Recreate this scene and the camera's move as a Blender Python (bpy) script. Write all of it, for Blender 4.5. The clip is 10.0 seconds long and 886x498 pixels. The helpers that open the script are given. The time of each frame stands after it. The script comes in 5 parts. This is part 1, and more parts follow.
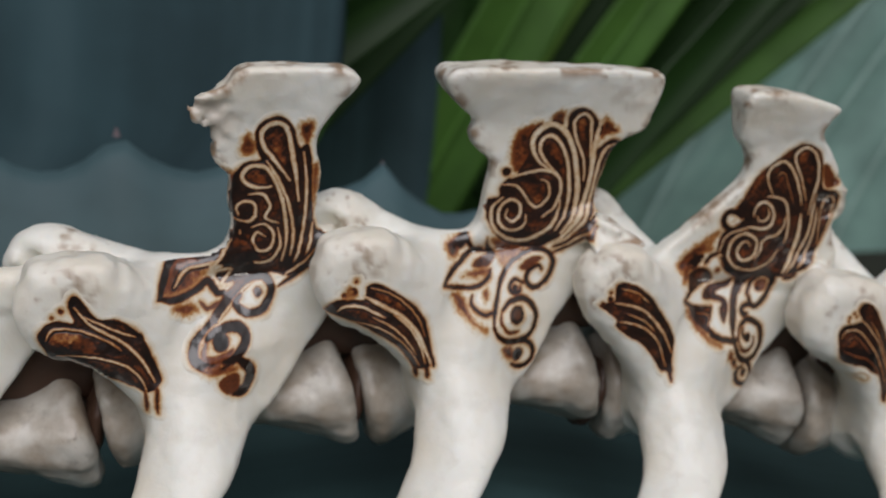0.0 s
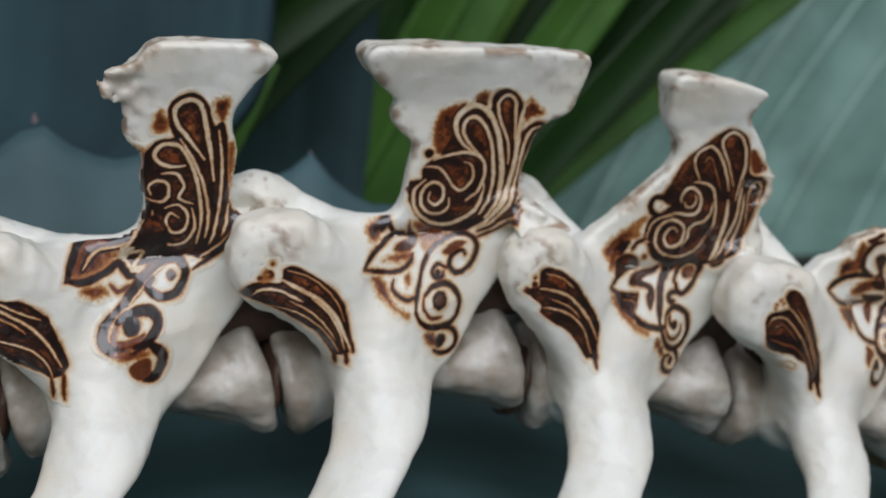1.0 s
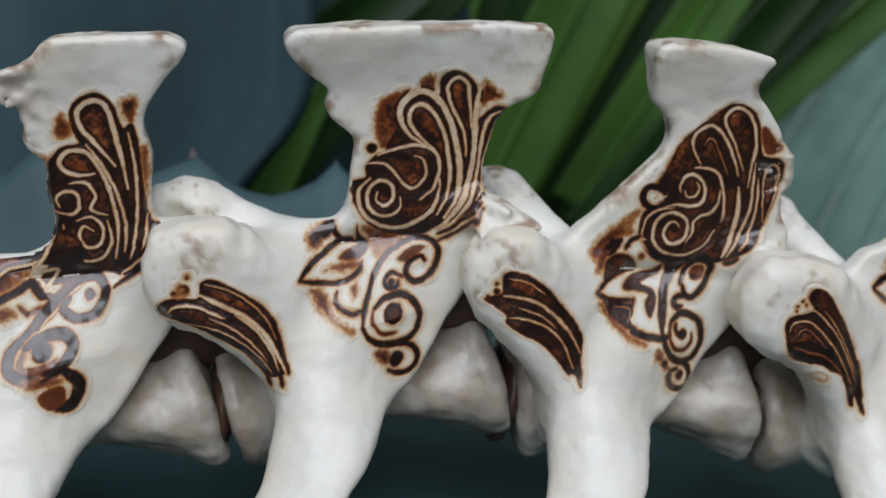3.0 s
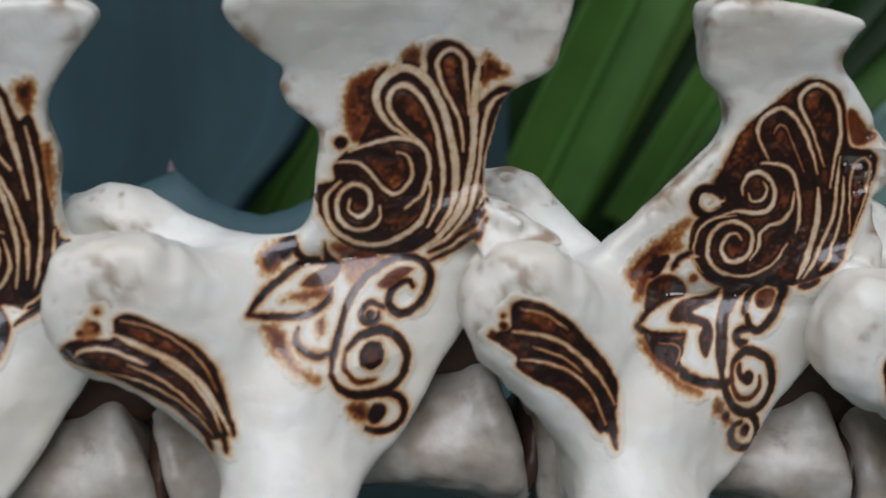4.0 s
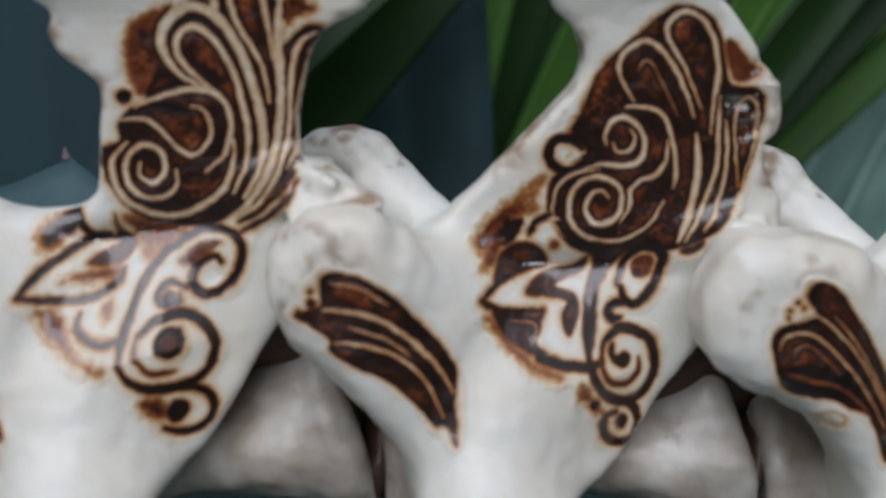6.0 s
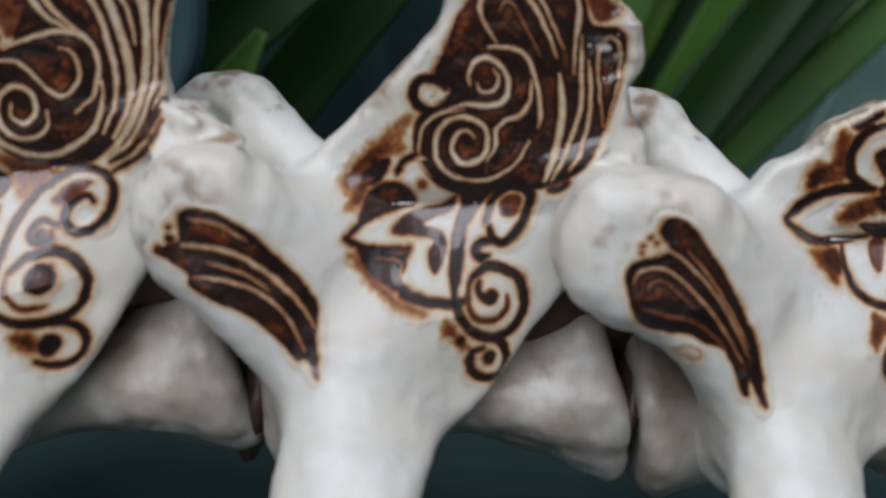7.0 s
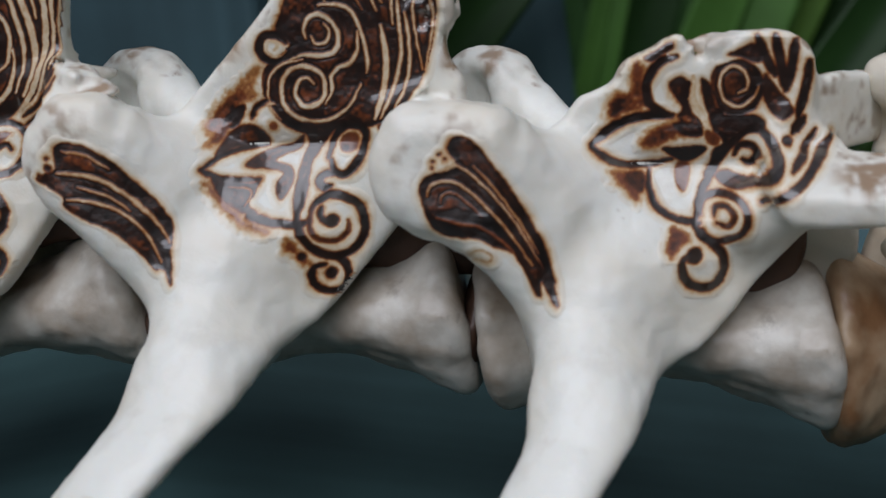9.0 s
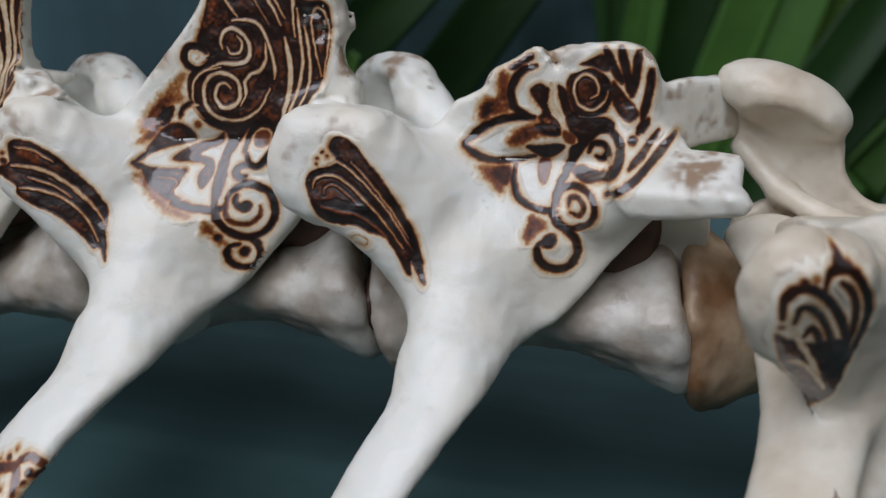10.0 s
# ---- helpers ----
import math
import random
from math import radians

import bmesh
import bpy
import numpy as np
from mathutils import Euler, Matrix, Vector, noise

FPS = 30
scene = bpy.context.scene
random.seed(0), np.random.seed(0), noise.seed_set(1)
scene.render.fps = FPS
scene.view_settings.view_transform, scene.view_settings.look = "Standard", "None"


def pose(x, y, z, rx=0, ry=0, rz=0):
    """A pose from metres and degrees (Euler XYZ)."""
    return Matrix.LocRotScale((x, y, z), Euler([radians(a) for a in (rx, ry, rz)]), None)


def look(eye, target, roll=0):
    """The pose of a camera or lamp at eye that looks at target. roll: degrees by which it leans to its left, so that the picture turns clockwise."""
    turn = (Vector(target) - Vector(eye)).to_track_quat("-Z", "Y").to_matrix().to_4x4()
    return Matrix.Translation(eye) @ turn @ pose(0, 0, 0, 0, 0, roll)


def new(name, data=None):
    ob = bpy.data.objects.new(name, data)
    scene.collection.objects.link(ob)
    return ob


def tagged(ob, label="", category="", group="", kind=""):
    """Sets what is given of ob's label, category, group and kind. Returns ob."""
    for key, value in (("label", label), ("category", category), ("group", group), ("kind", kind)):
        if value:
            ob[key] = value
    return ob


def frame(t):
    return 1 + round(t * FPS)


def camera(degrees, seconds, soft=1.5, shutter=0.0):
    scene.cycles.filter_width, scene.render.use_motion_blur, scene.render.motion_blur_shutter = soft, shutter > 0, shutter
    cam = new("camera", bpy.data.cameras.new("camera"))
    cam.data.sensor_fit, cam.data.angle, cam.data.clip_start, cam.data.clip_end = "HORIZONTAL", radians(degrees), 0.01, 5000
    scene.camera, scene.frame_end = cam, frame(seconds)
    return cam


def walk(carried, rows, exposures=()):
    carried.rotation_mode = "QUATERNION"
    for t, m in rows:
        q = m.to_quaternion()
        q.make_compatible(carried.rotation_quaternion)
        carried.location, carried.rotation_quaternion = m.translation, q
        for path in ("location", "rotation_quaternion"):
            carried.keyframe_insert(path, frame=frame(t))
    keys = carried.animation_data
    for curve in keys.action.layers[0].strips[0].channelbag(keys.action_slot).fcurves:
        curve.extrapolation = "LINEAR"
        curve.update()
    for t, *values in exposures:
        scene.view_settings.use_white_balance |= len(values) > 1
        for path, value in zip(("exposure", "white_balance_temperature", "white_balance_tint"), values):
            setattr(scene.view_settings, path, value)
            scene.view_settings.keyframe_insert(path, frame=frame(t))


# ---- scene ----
# ---- camera ----
cam = camera(38.2, 10.0)
METRES, EYE, TILT, LEAN, TURN = 0.28, 0.15, -18.0, 0.0, -15.0
ROWS = [
    (0.0, 0.0, 0.0, 0.0, -0.0, 0.0, 0.0),
    (0.5, 0.0024, -0.0001, -0.0086, -1.33, 0.75, 0.0),
    (1.0, 0.014, 0.0175, -0.0138, -2.45, 0.35, -0.19),
    (1.5, 0.0645, -0.0225, -0.0163, -1.76, -0.06, 1.03),
    (2.0, 0.0854, -0.0205, -0.0327, -0.94, -0.47, 1.08),
    (3.5, 0.159, 0.1969, -0.0182, 8.9, 2.63, 2.27),
    (4.0, 0.1535, 0.2574, -0.0247, 9.12, 3.0, 2.4),
    (4.5, 0.1335, 0.2741, -0.0234, 9.92, 4.26, 3.2),
    (5.0, 0.1503, 0.307, -0.0326, 10.57, 4.99, 3.21),
    (5.5, 0.1885, 0.3383, -0.0377, 11.25, 4.35, 3.57),
    (7.0, 0.2831, 0.351, -0.0586, 13.1, 2.6, 3.95),
    (7.5, 0.3146, 0.3469, -0.0957, 14.95, 4.01, 3.66),
    (8.0, 0.3605, 0.3237, -0.1336, 18.15, 7.06, 3.13),
    (8.5, 0.4116, 0.339, -0.1301, 19.64, 7.28, 3.78),
    (9.0, 0.4508, 0.3381, -0.1405, 23.99, 7.28, 4.08),
    (9.5, 0.5298, 0.3303, -0.1362, 26.44, 6.16, 3.96),
    (10.0, 0.5768, 0.3097, -0.1472, 28.78, 5.93, 2.94),
]
walk(cam, [(t, pose(0, 0, EYE, TILT, LEAN, TURN) @ pose(METRES * x, METRES * y, METRES * z, 90 + pitch, roll, yaw)) for t, x, y, z, yaw, pitch, roll in ROWS],
     exposures=[(0.0, -0.08, 6950, 12), (1.0, 0.04, 6550, 9), (2.0, 0.06, 6500, 9), (3.5, -0.06, 6450, 10), (5.5, -0.08, 6350, 11), (7.5, -0.11, 6350, 11), (10.0, -0.06, 6370, 11)])
cam.data.dof.use_dof = True
cam.data.dof.focus_distance = 0.17
cam.data.dof.aperture_fstop = 27.0

# ---- light: soft overcast daylight from above ----
world = bpy.data.worlds.new("sky")
scene.world = world
world.use_nodes = True
sky = world.node_tree.nodes.new("ShaderNodeTexSky")
sky.sky_type, sky.sun_disc = "NISHITA", False
sky.sun_elevation, sky.sun_rotation = radians(55), radians(170)
cloud = world.node_tree.nodes.new("ShaderNodeHueSaturation")
cloud.inputs["Saturation"].default_value = 0.3
world.node_tree.links.new(sky.outputs["Color"], cloud.inputs["Color"])
world.node_tree.links.new(cloud.outputs["Color"], world.node_tree.nodes["Background"].inputs["Color"])
world.node_tree.nodes["Background"].inputs["Strength"].default_value = 0.075
sun = new("sun", bpy.data.lights.new("sun", "SUN"))
sun.data.energy, sun.data.angle, sun.data.color = 2.2, radians(58), (0.945, 0.96, 1.05)
sun.matrix_world = look((-0.04, -0.78, 1.0), (0.0, 0.0, 0.0))
tagged(sun, "soft overcast daylight from high above", "sun", kind="structure")
scene.view_settings.exposure = 0.0

# ---- materials ----
def material(name):
    m = bpy.data.materials.new(name)
    m.use_nodes = True
    return m, m.node_tree, m.node_tree.nodes["Principled BSDF"]


def node(tree, kind, **inputs):
    n = tree.nodes.new(kind)
    for k, v in inputs.items():
        n.inputs[k.replace("_", " ")].default_value = v
    return n


def ramp(tree, source, stops):
    n = tree.nodes.new("ShaderNodeValToRGB")
    e = n.color_ramp.elements
    while len(e) < len(stops):
        e.new(0.5)
    for el, (p, c) in zip(e, stops):
        el.position, el.color = p, (*c, 1)
    tree.links.new(source, n.inputs["Fac"])
    return n


def mixed(tree, fac, a, b, mode="MIX"):
    n = tree.nodes.new("ShaderNodeMix")
    n.data_type, n.blend_type = "RGBA", mode
    for socket, v in ((n.inputs["Factor"], fac), (n.inputs["A"], a), (n.inputs["B"], b)):
        if isinstance(v, tuple):
            socket.default_value = (*v, 1)
        elif isinstance(v, float):
            socket.default_value = v
        else:
            tree.links.new(v, socket)
    return n.outputs["Result"]


def noise_node(tree, scale, detail=4.0, rough=0.55):
    n = node(tree, "ShaderNodeTexNoise", Scale=scale, Detail=detail, Roughness=rough)
    tree.links.new(tree.nodes["Texture Coordinate"].outputs["Object"], n.inputs["Vector"])
    return n.outputs["Fac"]


def bone_material(name, light, warm, grime, amount, gloss, fine=1.0):
    m, tree, bsdf = material(name)
    tree.nodes.new("ShaderNodeTexCoord")
    tone = ramp(tree, noise_node(tree, 55.0 * fine), [(0.36, warm), (0.58, light)]).outputs["Color"]
    spots = ramp(tree, noise_node(tree, 160.0 * fine, 6.0, 0.65), [(0.53, (0, 0, 0)), (0.72, (1, 1, 1))]).outputs["Color"]
    where = ramp(tree, noise_node(tree, 60.0 * fine, 2.0), [(0.46, (0, 0, 0)), (0.68, (amount, amount, amount))]).outputs["Color"]
    dirt = mixed(tree, 1.0, spots, where, "MULTIPLY")
    tone = mixed(tree, dirt, tone, grime)
    stain = tree.nodes.new("ShaderNodeAttribute")
    stain.attribute_name = "stain"
    tone = mixed(tree, stain.outputs["Fac"], tone, (0.33, 0.23, 0.15))
    pits = ramp(tree, noise_node(tree, 420.0, 2.0, 0.5), [(0.76, (0, 0, 0)), (0.84, (0.4, 0.4, 0.4))]).outputs["Color"]
    tone = mixed(tree, pits, tone, grime)
    burn = tree.nodes.new("ShaderNodeAttribute")
    burn.attribute_name = "burn"
    grain = noise_node(tree, 1500.0, 3.0, 0.7)
    shift = node(tree, "ShaderNodeMath")
    shift.operation = "MULTIPLY_ADD"
    tree.links.new(grain, shift.inputs[0])
    shift.inputs[1].default_value = 0.34
    shift.inputs[2].default_value = -0.17
    gate = node(tree, "ShaderNodeMath")
    gate.operation = "MULTIPLY"
    tree.links.new(shift.outputs[0], gate.inputs[0])
    sharp = node(tree, "ShaderNodeMapRange")
    sharp.inputs["From Max"].default_value = 0.25
    tree.links.new(burn.outputs["Fac"], sharp.inputs["Value"])
    tree.links.new(sharp.outputs["Result"], gate.inputs[1])
    total = node(tree, "ShaderNodeMath")
    total.operation = "ADD"
    tree.links.new(burn.outputs["Fac"], total.inputs[0])
    tree.links.new(gate.outputs[0], total.inputs[1])
    scorch = ramp(tree, total.outputs[0], [(0.0, (1, 1, 1)), (0.15, (0.83, 0.66, 0.47)), (0.30, (0.54, 0.25, 0.085)),
                                           (0.50, (0.245, 0.060, 0.016)), (0.75, (0.034, 0.011, 0.006)), (1.0, (0.007, 0.004, 0.003))])
    tree.links.new(mixed(tree, 1.0, tone, scorch.outputs["Color"], "MULTIPLY"), bsdf.inputs["Base Color"])
    bsdf.inputs["Roughness"].default_value = gloss
    varnish = node(tree, "ShaderNodeMapRange")
    varnish.inputs["From Max"].default_value = 0.5
    varnish.inputs["To Min"].default_value, varnish.inputs["To Max"].default_value = 0.12, 1.0
    tree.links.new(burn.outputs["Fac"], varnish.inputs["Value"])
    tree.links.new(varnish.outputs["Result"], bsdf.inputs["Coat Weight"])
    bsdf.inputs["Coat Roughness"].default_value = 0.11
    bsdf.inputs["Coat IOR"].default_value = 1.57
    bsdf.inputs["Subsurface Weight"].default_value = 0.12
    bsdf.inputs["Subsurface Radius"].default_value = (1.0, 0.7, 0.5)
    bsdf.inputs["Subsurface Scale"].default_value = 0.0015
    bump = node(tree, "ShaderNodeBump", Strength=0.5, Distance=0.0007)
    relief = node(tree, "ShaderNodeMath")
    relief.operation = "MULTIPLY_ADD"
    tree.links.new(noise_node(tree, 220.0, 5.0, 0.6), relief.inputs[0])
    relief.inputs[1].default_value = 0.8
    sunk = node(tree, "ShaderNodeMath")
    sunk.operation = "MULTIPLY"
    tree.links.new(burn.outputs["Fac"], sunk.inputs[0])
    sunk.inputs[1].default_value = -0.45
    tree.links.new(sunk.outputs[0], relief.inputs[2])
    tree.links.new(relief.outputs[0], bump.inputs["Height"])
    tree.links.new(bump.outputs["Normal"], bsdf.inputs["Normal"])
    return m


BONE = bone_material("bone", (0.82, 0.82, 0.755), (0.77, 0.725, 0.615), (0.40, 0.31, 0.23), 0.32, 0.42)
# Grimy body bone, also toned down to paint the shade under the arches.
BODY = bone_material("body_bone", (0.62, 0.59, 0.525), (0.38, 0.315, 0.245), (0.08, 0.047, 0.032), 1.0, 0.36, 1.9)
CREAM = bone_material("cream_bone", (0.76, 0.71, 0.60), (0.60, 0.51, 0.385), (0.33, 0.23, 0.15), 0.5, 0.40)
RUST = bone_material("rust_stained_bone", (0.50, 0.37, 0.235), (0.24, 0.12, 0.052), (0.07, 0.03, 0.016), 1.0, 0.42, 2.0)
DISC = bone_material("cartilage_and_canal_shade", (0.10, 0.05, 0.03), (0.05, 0.025, 0.015), (0.02, 0.01, 0.008), 0.9, 0.5)


def leaf_material(name, dark, mid, pale, rough, streak, edge_light=0.0):
    """Leaf skin with long streaks along one axis of the mesh and a waxy mottling."""
    m, tree, bsdf = material(name)
    tc = tree.nodes.new("ShaderNodeTexCoord")
    mapping = tree.nodes.new("ShaderNodeMapping")
    uv = tree.nodes.new("ShaderNodeUVMap")
    tree.links.new(uv.outputs["UV"], mapping.inputs["Vector"])
    mapping.inputs["Scale"].default_value = (streak, 1.2, 1.0)
    n = node(tree, "ShaderNodeTexNoise", Scale=1.0, Detail=3.0, Roughness=0.5)
    tree.links.new(mapping.outputs["Vector"], n.inputs["Vector"])
    lines = ramp(tree, n.outputs["Fac"], [(0.3, dark), (0.5, mid), (0.72, pale)]).outputs["Color"]
    # Paler band towards the far margin: light on the leaf's edge painted in.
    if edge_light:
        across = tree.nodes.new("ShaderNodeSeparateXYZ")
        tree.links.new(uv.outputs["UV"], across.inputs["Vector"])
        edge_mask = ramp(tree, across.outputs["X"], [(0.80, (0, 0, 0)), (0.97, (edge_light, edge_light, edge_light))]).outputs["Color"]
        lines = mixed(tree, edge_mask, lines, (0.085, 0.15, 0.172))
    blot = ramp(tree, noise_node(tree, 22.0), [(0.35, (0.75, 0.75, 0.75)), (0.65, (1.1, 1.1, 1.1))]).outputs["Color"]
    tree.links.new(mixed(tree, 1.0, lines, blot, "MULTIPLY"), bsdf.inputs["Base Color"])
    bsdf.inputs["Roughness"].default_value = rough
    bsdf.inputs["Specular IOR Level"].default_value = 0.3
    bump = node(tree, "ShaderNodeBump", Strength=0.25, Distance=0.001)
    tree.links.new(n.outputs["Fac"], bump.inputs["Height"])
    tree.links.new(bump.outputs["Normal"], bsdf.inputs["Normal"])
    return m


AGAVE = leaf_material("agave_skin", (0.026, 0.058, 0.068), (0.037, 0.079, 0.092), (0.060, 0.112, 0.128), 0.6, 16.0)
# Darker agave copy: shade under the spine and behind put into its colour.
AGAVE_SHADED = leaf_material("shaded_agave_skin", (0.020, 0.048, 0.049), (0.028, 0.064, 0.065), (0.044, 0.092, 0.095), 0.6, 16.0, 0.5)
AGAVE_RIM = leaf_material("agave_margin", (0.07, 0.12, 0.14), (0.09, 0.14, 0.16), (0.11, 0.16, 0.18), 0.6, 4.0)
TEAL_RIB = leaf_material("teal_vein", (0.26, 0.42, 0.37), (0.30, 0.46, 0.41), (0.34, 0.50, 0.45), 0.5, 4.0)
# Dark green for the added ring that holds back low light.
RING_DARK = leaf_material("hedge", (0.012, 0.022, 0.012), (0.025, 0.045, 0.022), (0.04, 0.065, 0.03), 0.8, 60.0)
TEAL = leaf_material("pale_teal_leaf", (0.155, 0.285, 0.245), (0.20, 0.34, 0.295), (0.245, 0.395, 0.35), 0.5, 12.0)
# Shaded and lit copies of one strap leaf; the light is in their colours.
STRAP_SHADED = leaf_material("shaded_green_strap", (0.008, 0.026, 0.006), (0.014, 0.042, 0.009), (0.024, 0.062, 0.014), 0.4, 2.0)
STRAP_LIME = leaf_material("lit_lime_strap", (0.075, 0.16, 0.022), (0.10, 0.21, 0.030), (0.13, 0.25, 0.04), 0.4, 2.0)
STRAP_LIT = leaf_material("lit_green_strap", (0.044, 0.115, 0.021), (0.064, 0.158, 0.030), (0.092, 0.205, 0.042), 0.4, 2.0)
THORN = leaf_material("thorn_brown", (0.12, 0.09, 0.10), (0.17, 0.13, 0.14), (0.22, 0.17, 0.17), 0.5, 3.0)
SOIL = leaf_material("soil", (0.012, 0.014, 0.01), (0.02, 0.022, 0.015), (0.035, 0.035, 0.025), 0.9, 20.0)

# ---- shaping by distance fields, in millimetres ----
def lattice(x, y, z, size, seed=0):
    """Smooth value noise from -1 to 1 with cells of that size."""
    p = [np.asarray(a, dtype=np.float32) / size + 37.3 for a in (x, y, z)]
    i = [np.floor(a).astype(np.int64) for a in p]
    f = [a - b for a, b in zip(p, i)]
    f = [a * a * (3 - 2 * a) for a in f]
    out = 0
    for dx in (0, 1):
        for dy in (0, 1):
            for dz in (0, 1):
                h = ((i[0] + dx) * 73856093) ^ ((i[1] + dy) * 19349663) ^ ((i[2] + dz) * 83492791) ^ (seed * 2654435)
                h = (h ^ (h >> 13)) * 1274126177 & 0xFFFFFF
                w = (f[0] if dx else 1 - f[0]) * (f[1] if dy else 1 - f[1]) * (f[2] if dz else 1 - f[2])
                out = out + w * (h / 0x7FFFFF - 1.0)
    return out


def ball(c, r, turn=(0, 0, 0)):
    inv = np.array(Euler([radians(a) for a in turn]).to_matrix().transposed())

    def f(x, y, z):
        a, b, d = x - c[0], y - c[1], z - c[2]
        q = [inv[k, 0] * a + inv[k, 1] * b + inv[k, 2] * d for k in range(3)]
        k0 = np.sqrt(sum((q[k] / r[k]) ** 2 for k in range(3)))
        k1 = np.sqrt(sum((q[k] / r[k] ** 2) ** 2 for k in range(3)))
        return k0 * (k0 - 1) / np.maximum(k1, 1e-6)
    m = max(r)
    return f, [v - m for v in c], [v + m for v in c]


def rod(a, b, ra, rb):
    a, b = np.array(a, float), np.array(b, float)
    ab = b - a

    def f(x, y, z):
        h = np.clip(((x - a[0]) * ab[0] + (y - a[1]) * ab[1] + (z - a[2]) * ab[2]) / ab.dot(ab), 0, 1)
        return np.sqrt((x - a[0] - h * ab[0]) ** 2 + (y - a[1] - h * ab[1]) ** 2 + (z - a[2] - h * ab[2]) ** 2) - (ra + (rb - ra) * h)
    m = max(ra, rb)
    return f, np.minimum(a, b) - m, np.maximum(a, b) + m


def blade(a, b, wa, wb, ta, tb, up=(0, 0, 1)):
    """A flat bar with an oval section from a to b: half widths w, half thicknesses t."""
    a, b = np.array(a, float), np.array(b, float)
    ab = b - a
    side = np.cross(ab, up)
    side = side / np.linalg.norm(side)
    top = np.cross(side, ab)
    top = top / np.linalg.norm(top)

    def f(x, y, z):
        p = (x - a[0], y - a[1], z - a[2])
        raw = (p[0] * ab[0] + p[1] * ab[1] + p[2] * ab[2]) / ab.dot(ab)
        h = np.clip(raw, 0, 1)
        w, t = wa + (wb - wa) * h, ta + (tb - ta) * h
        s = p[0] * side[0] + p[1] * side[1] + p[2] * side[2]
        u = p[0] * top[0] + p[1] * top[1] + p[2] * top[2]
        over = (raw - h) * np.linalg.norm(ab)
        k0 = np.sqrt((s / w) ** 2 + (u / t) ** 2 + (over / t) ** 2)
        k1 = np.sqrt((s / w ** 2) ** 2 + (u / t ** 2) ** 2 + (over / t ** 2) ** 2)
        return k0 * (k0 - 1) / np.maximum(k1, 1e-6)
    m = max(wa, wb)
    return f, np.minimum(a, b) - m, np.maximum(a, b) + m


def horn(points, wa, wb, ta, tb):
    """A flat bar with an oval section that follows a bent line."""
    p = spline(points, 8)
    run = np.gradient(p, axis=0)
    run /= np.linalg.norm(run, axis=1)[:, None]
    n = len(p) - 1

    def f(x, y, z):
        best = np.full(np.shape(x), 1e9, dtype=np.float32)
        where = np.zeros(np.shape(x), dtype=np.float32)
        for i in range(n):
            e = p[i + 1] - p[i]
            h = ((x - p[i, 0]) * e[0] + (y - p[i, 1]) * e[1] + (z - p[i, 2]) * e[2]) / e.dot(e)
            h = np.clip(h, 0, 1)
            d = (x - p[i, 0] - h * e[0]) ** 2 + (y - p[i, 1] - h * e[1]) ** 2 + (z - p[i, 2] - h * e[2]) ** 2
            where = np.where(d < best, i + h, where)
            best = np.minimum(best, d)
        c = [np.interp(where, np.arange(n + 1), p[:, k]) for k in range(3)]
        t = [np.interp(where, np.arange(n + 1), run[:, k]) for k in range(3)]
        d = [x - c[0], y - c[1], z - c[2]]
        flat = np.sqrt(t[0] ** 2 + t[1] ** 2)
        side = (t[1] / flat, -t[0] / flat)
        top = (side[1] * t[2], -side[0] * t[2], side[0] * t[1] - side[1] * t[0])
        s = d[0] * side[0] + d[1] * side[1]
        v = d[0] * top[0] + d[1] * top[1] + d[2] * top[2]
        over = d[0] * t[0] + d[1] * t[1] + d[2] * t[2]
        u = where / n
        w, th = wa + (wb - wa) * u, ta + (tb - ta) * u
        k0 = np.sqrt((s / w) ** 2 + (v / th) ** 2 + (over / th) ** 2)
        k1 = np.sqrt((s / w ** 2) ** 2 + (v / th ** 2) ** 2 + (over / th ** 2) ** 2)
        return k0 * (k0 - 1) / np.maximum(k1, 1e-6)
    m = max(wa, wb)
    return f, p.min(0) - m, p.max(0) + m


def spline(points, steps=6, closed=False):
    """Points along a smooth curve through the given ones."""
    p = np.array(points, float)
    n = len(p)
    if n < 3:
        return np.array([p[0] + (p[-1] - p[0]) * t for t in np.linspace(0, 1, steps * 2)])
    out = []
    for i in range(n if closed else n - 1):
        q = [p[(i + k) % n] if closed else p[min(max(i + k, 0), n - 1)] for k in (-1, 0, 1, 2)]
        for t in np.arange(steps) / steps:
            out.append(0.5 * (2 * q[1] + (q[2] - q[0]) * t + (2 * q[0] - 5 * q[1] + 4 * q[2] - q[3]) * t * t + (3 * q[1] - q[0] - 3 * q[2] + q[3]) * t ** 3))
    if not closed:
        out.append(p[-1])
    return np.array(out)


def inside_outline(u, v, poly):
    """Signed distance to a closed outline."""
    best = np.full(u.shape, 1e9, dtype=np.float32)
    sign = np.ones(u.shape, dtype=np.float32)
    for (ax, ay), (bx, by) in zip(poly, np.roll(poly, -1, 0)):
        ex, ey = bx - ax, by - ay
        wx, wy = u - ax, v - ay
        h = np.clip((wx * ex + wy * ey) / (ex * ex + ey * ey + 1e-12), 0, 1)
        best = np.minimum(best, (wx - ex * h) ** 2 + (wy - ey * h) ** 2)
        up = (ay > v) != (by > v)
        cross = up & (u < (bx - ax) * (v - ay) / (by - ay + 1e-12) + ax)
        sign = np.where(cross, -sign, sign)
    return sign * np.sqrt(best)


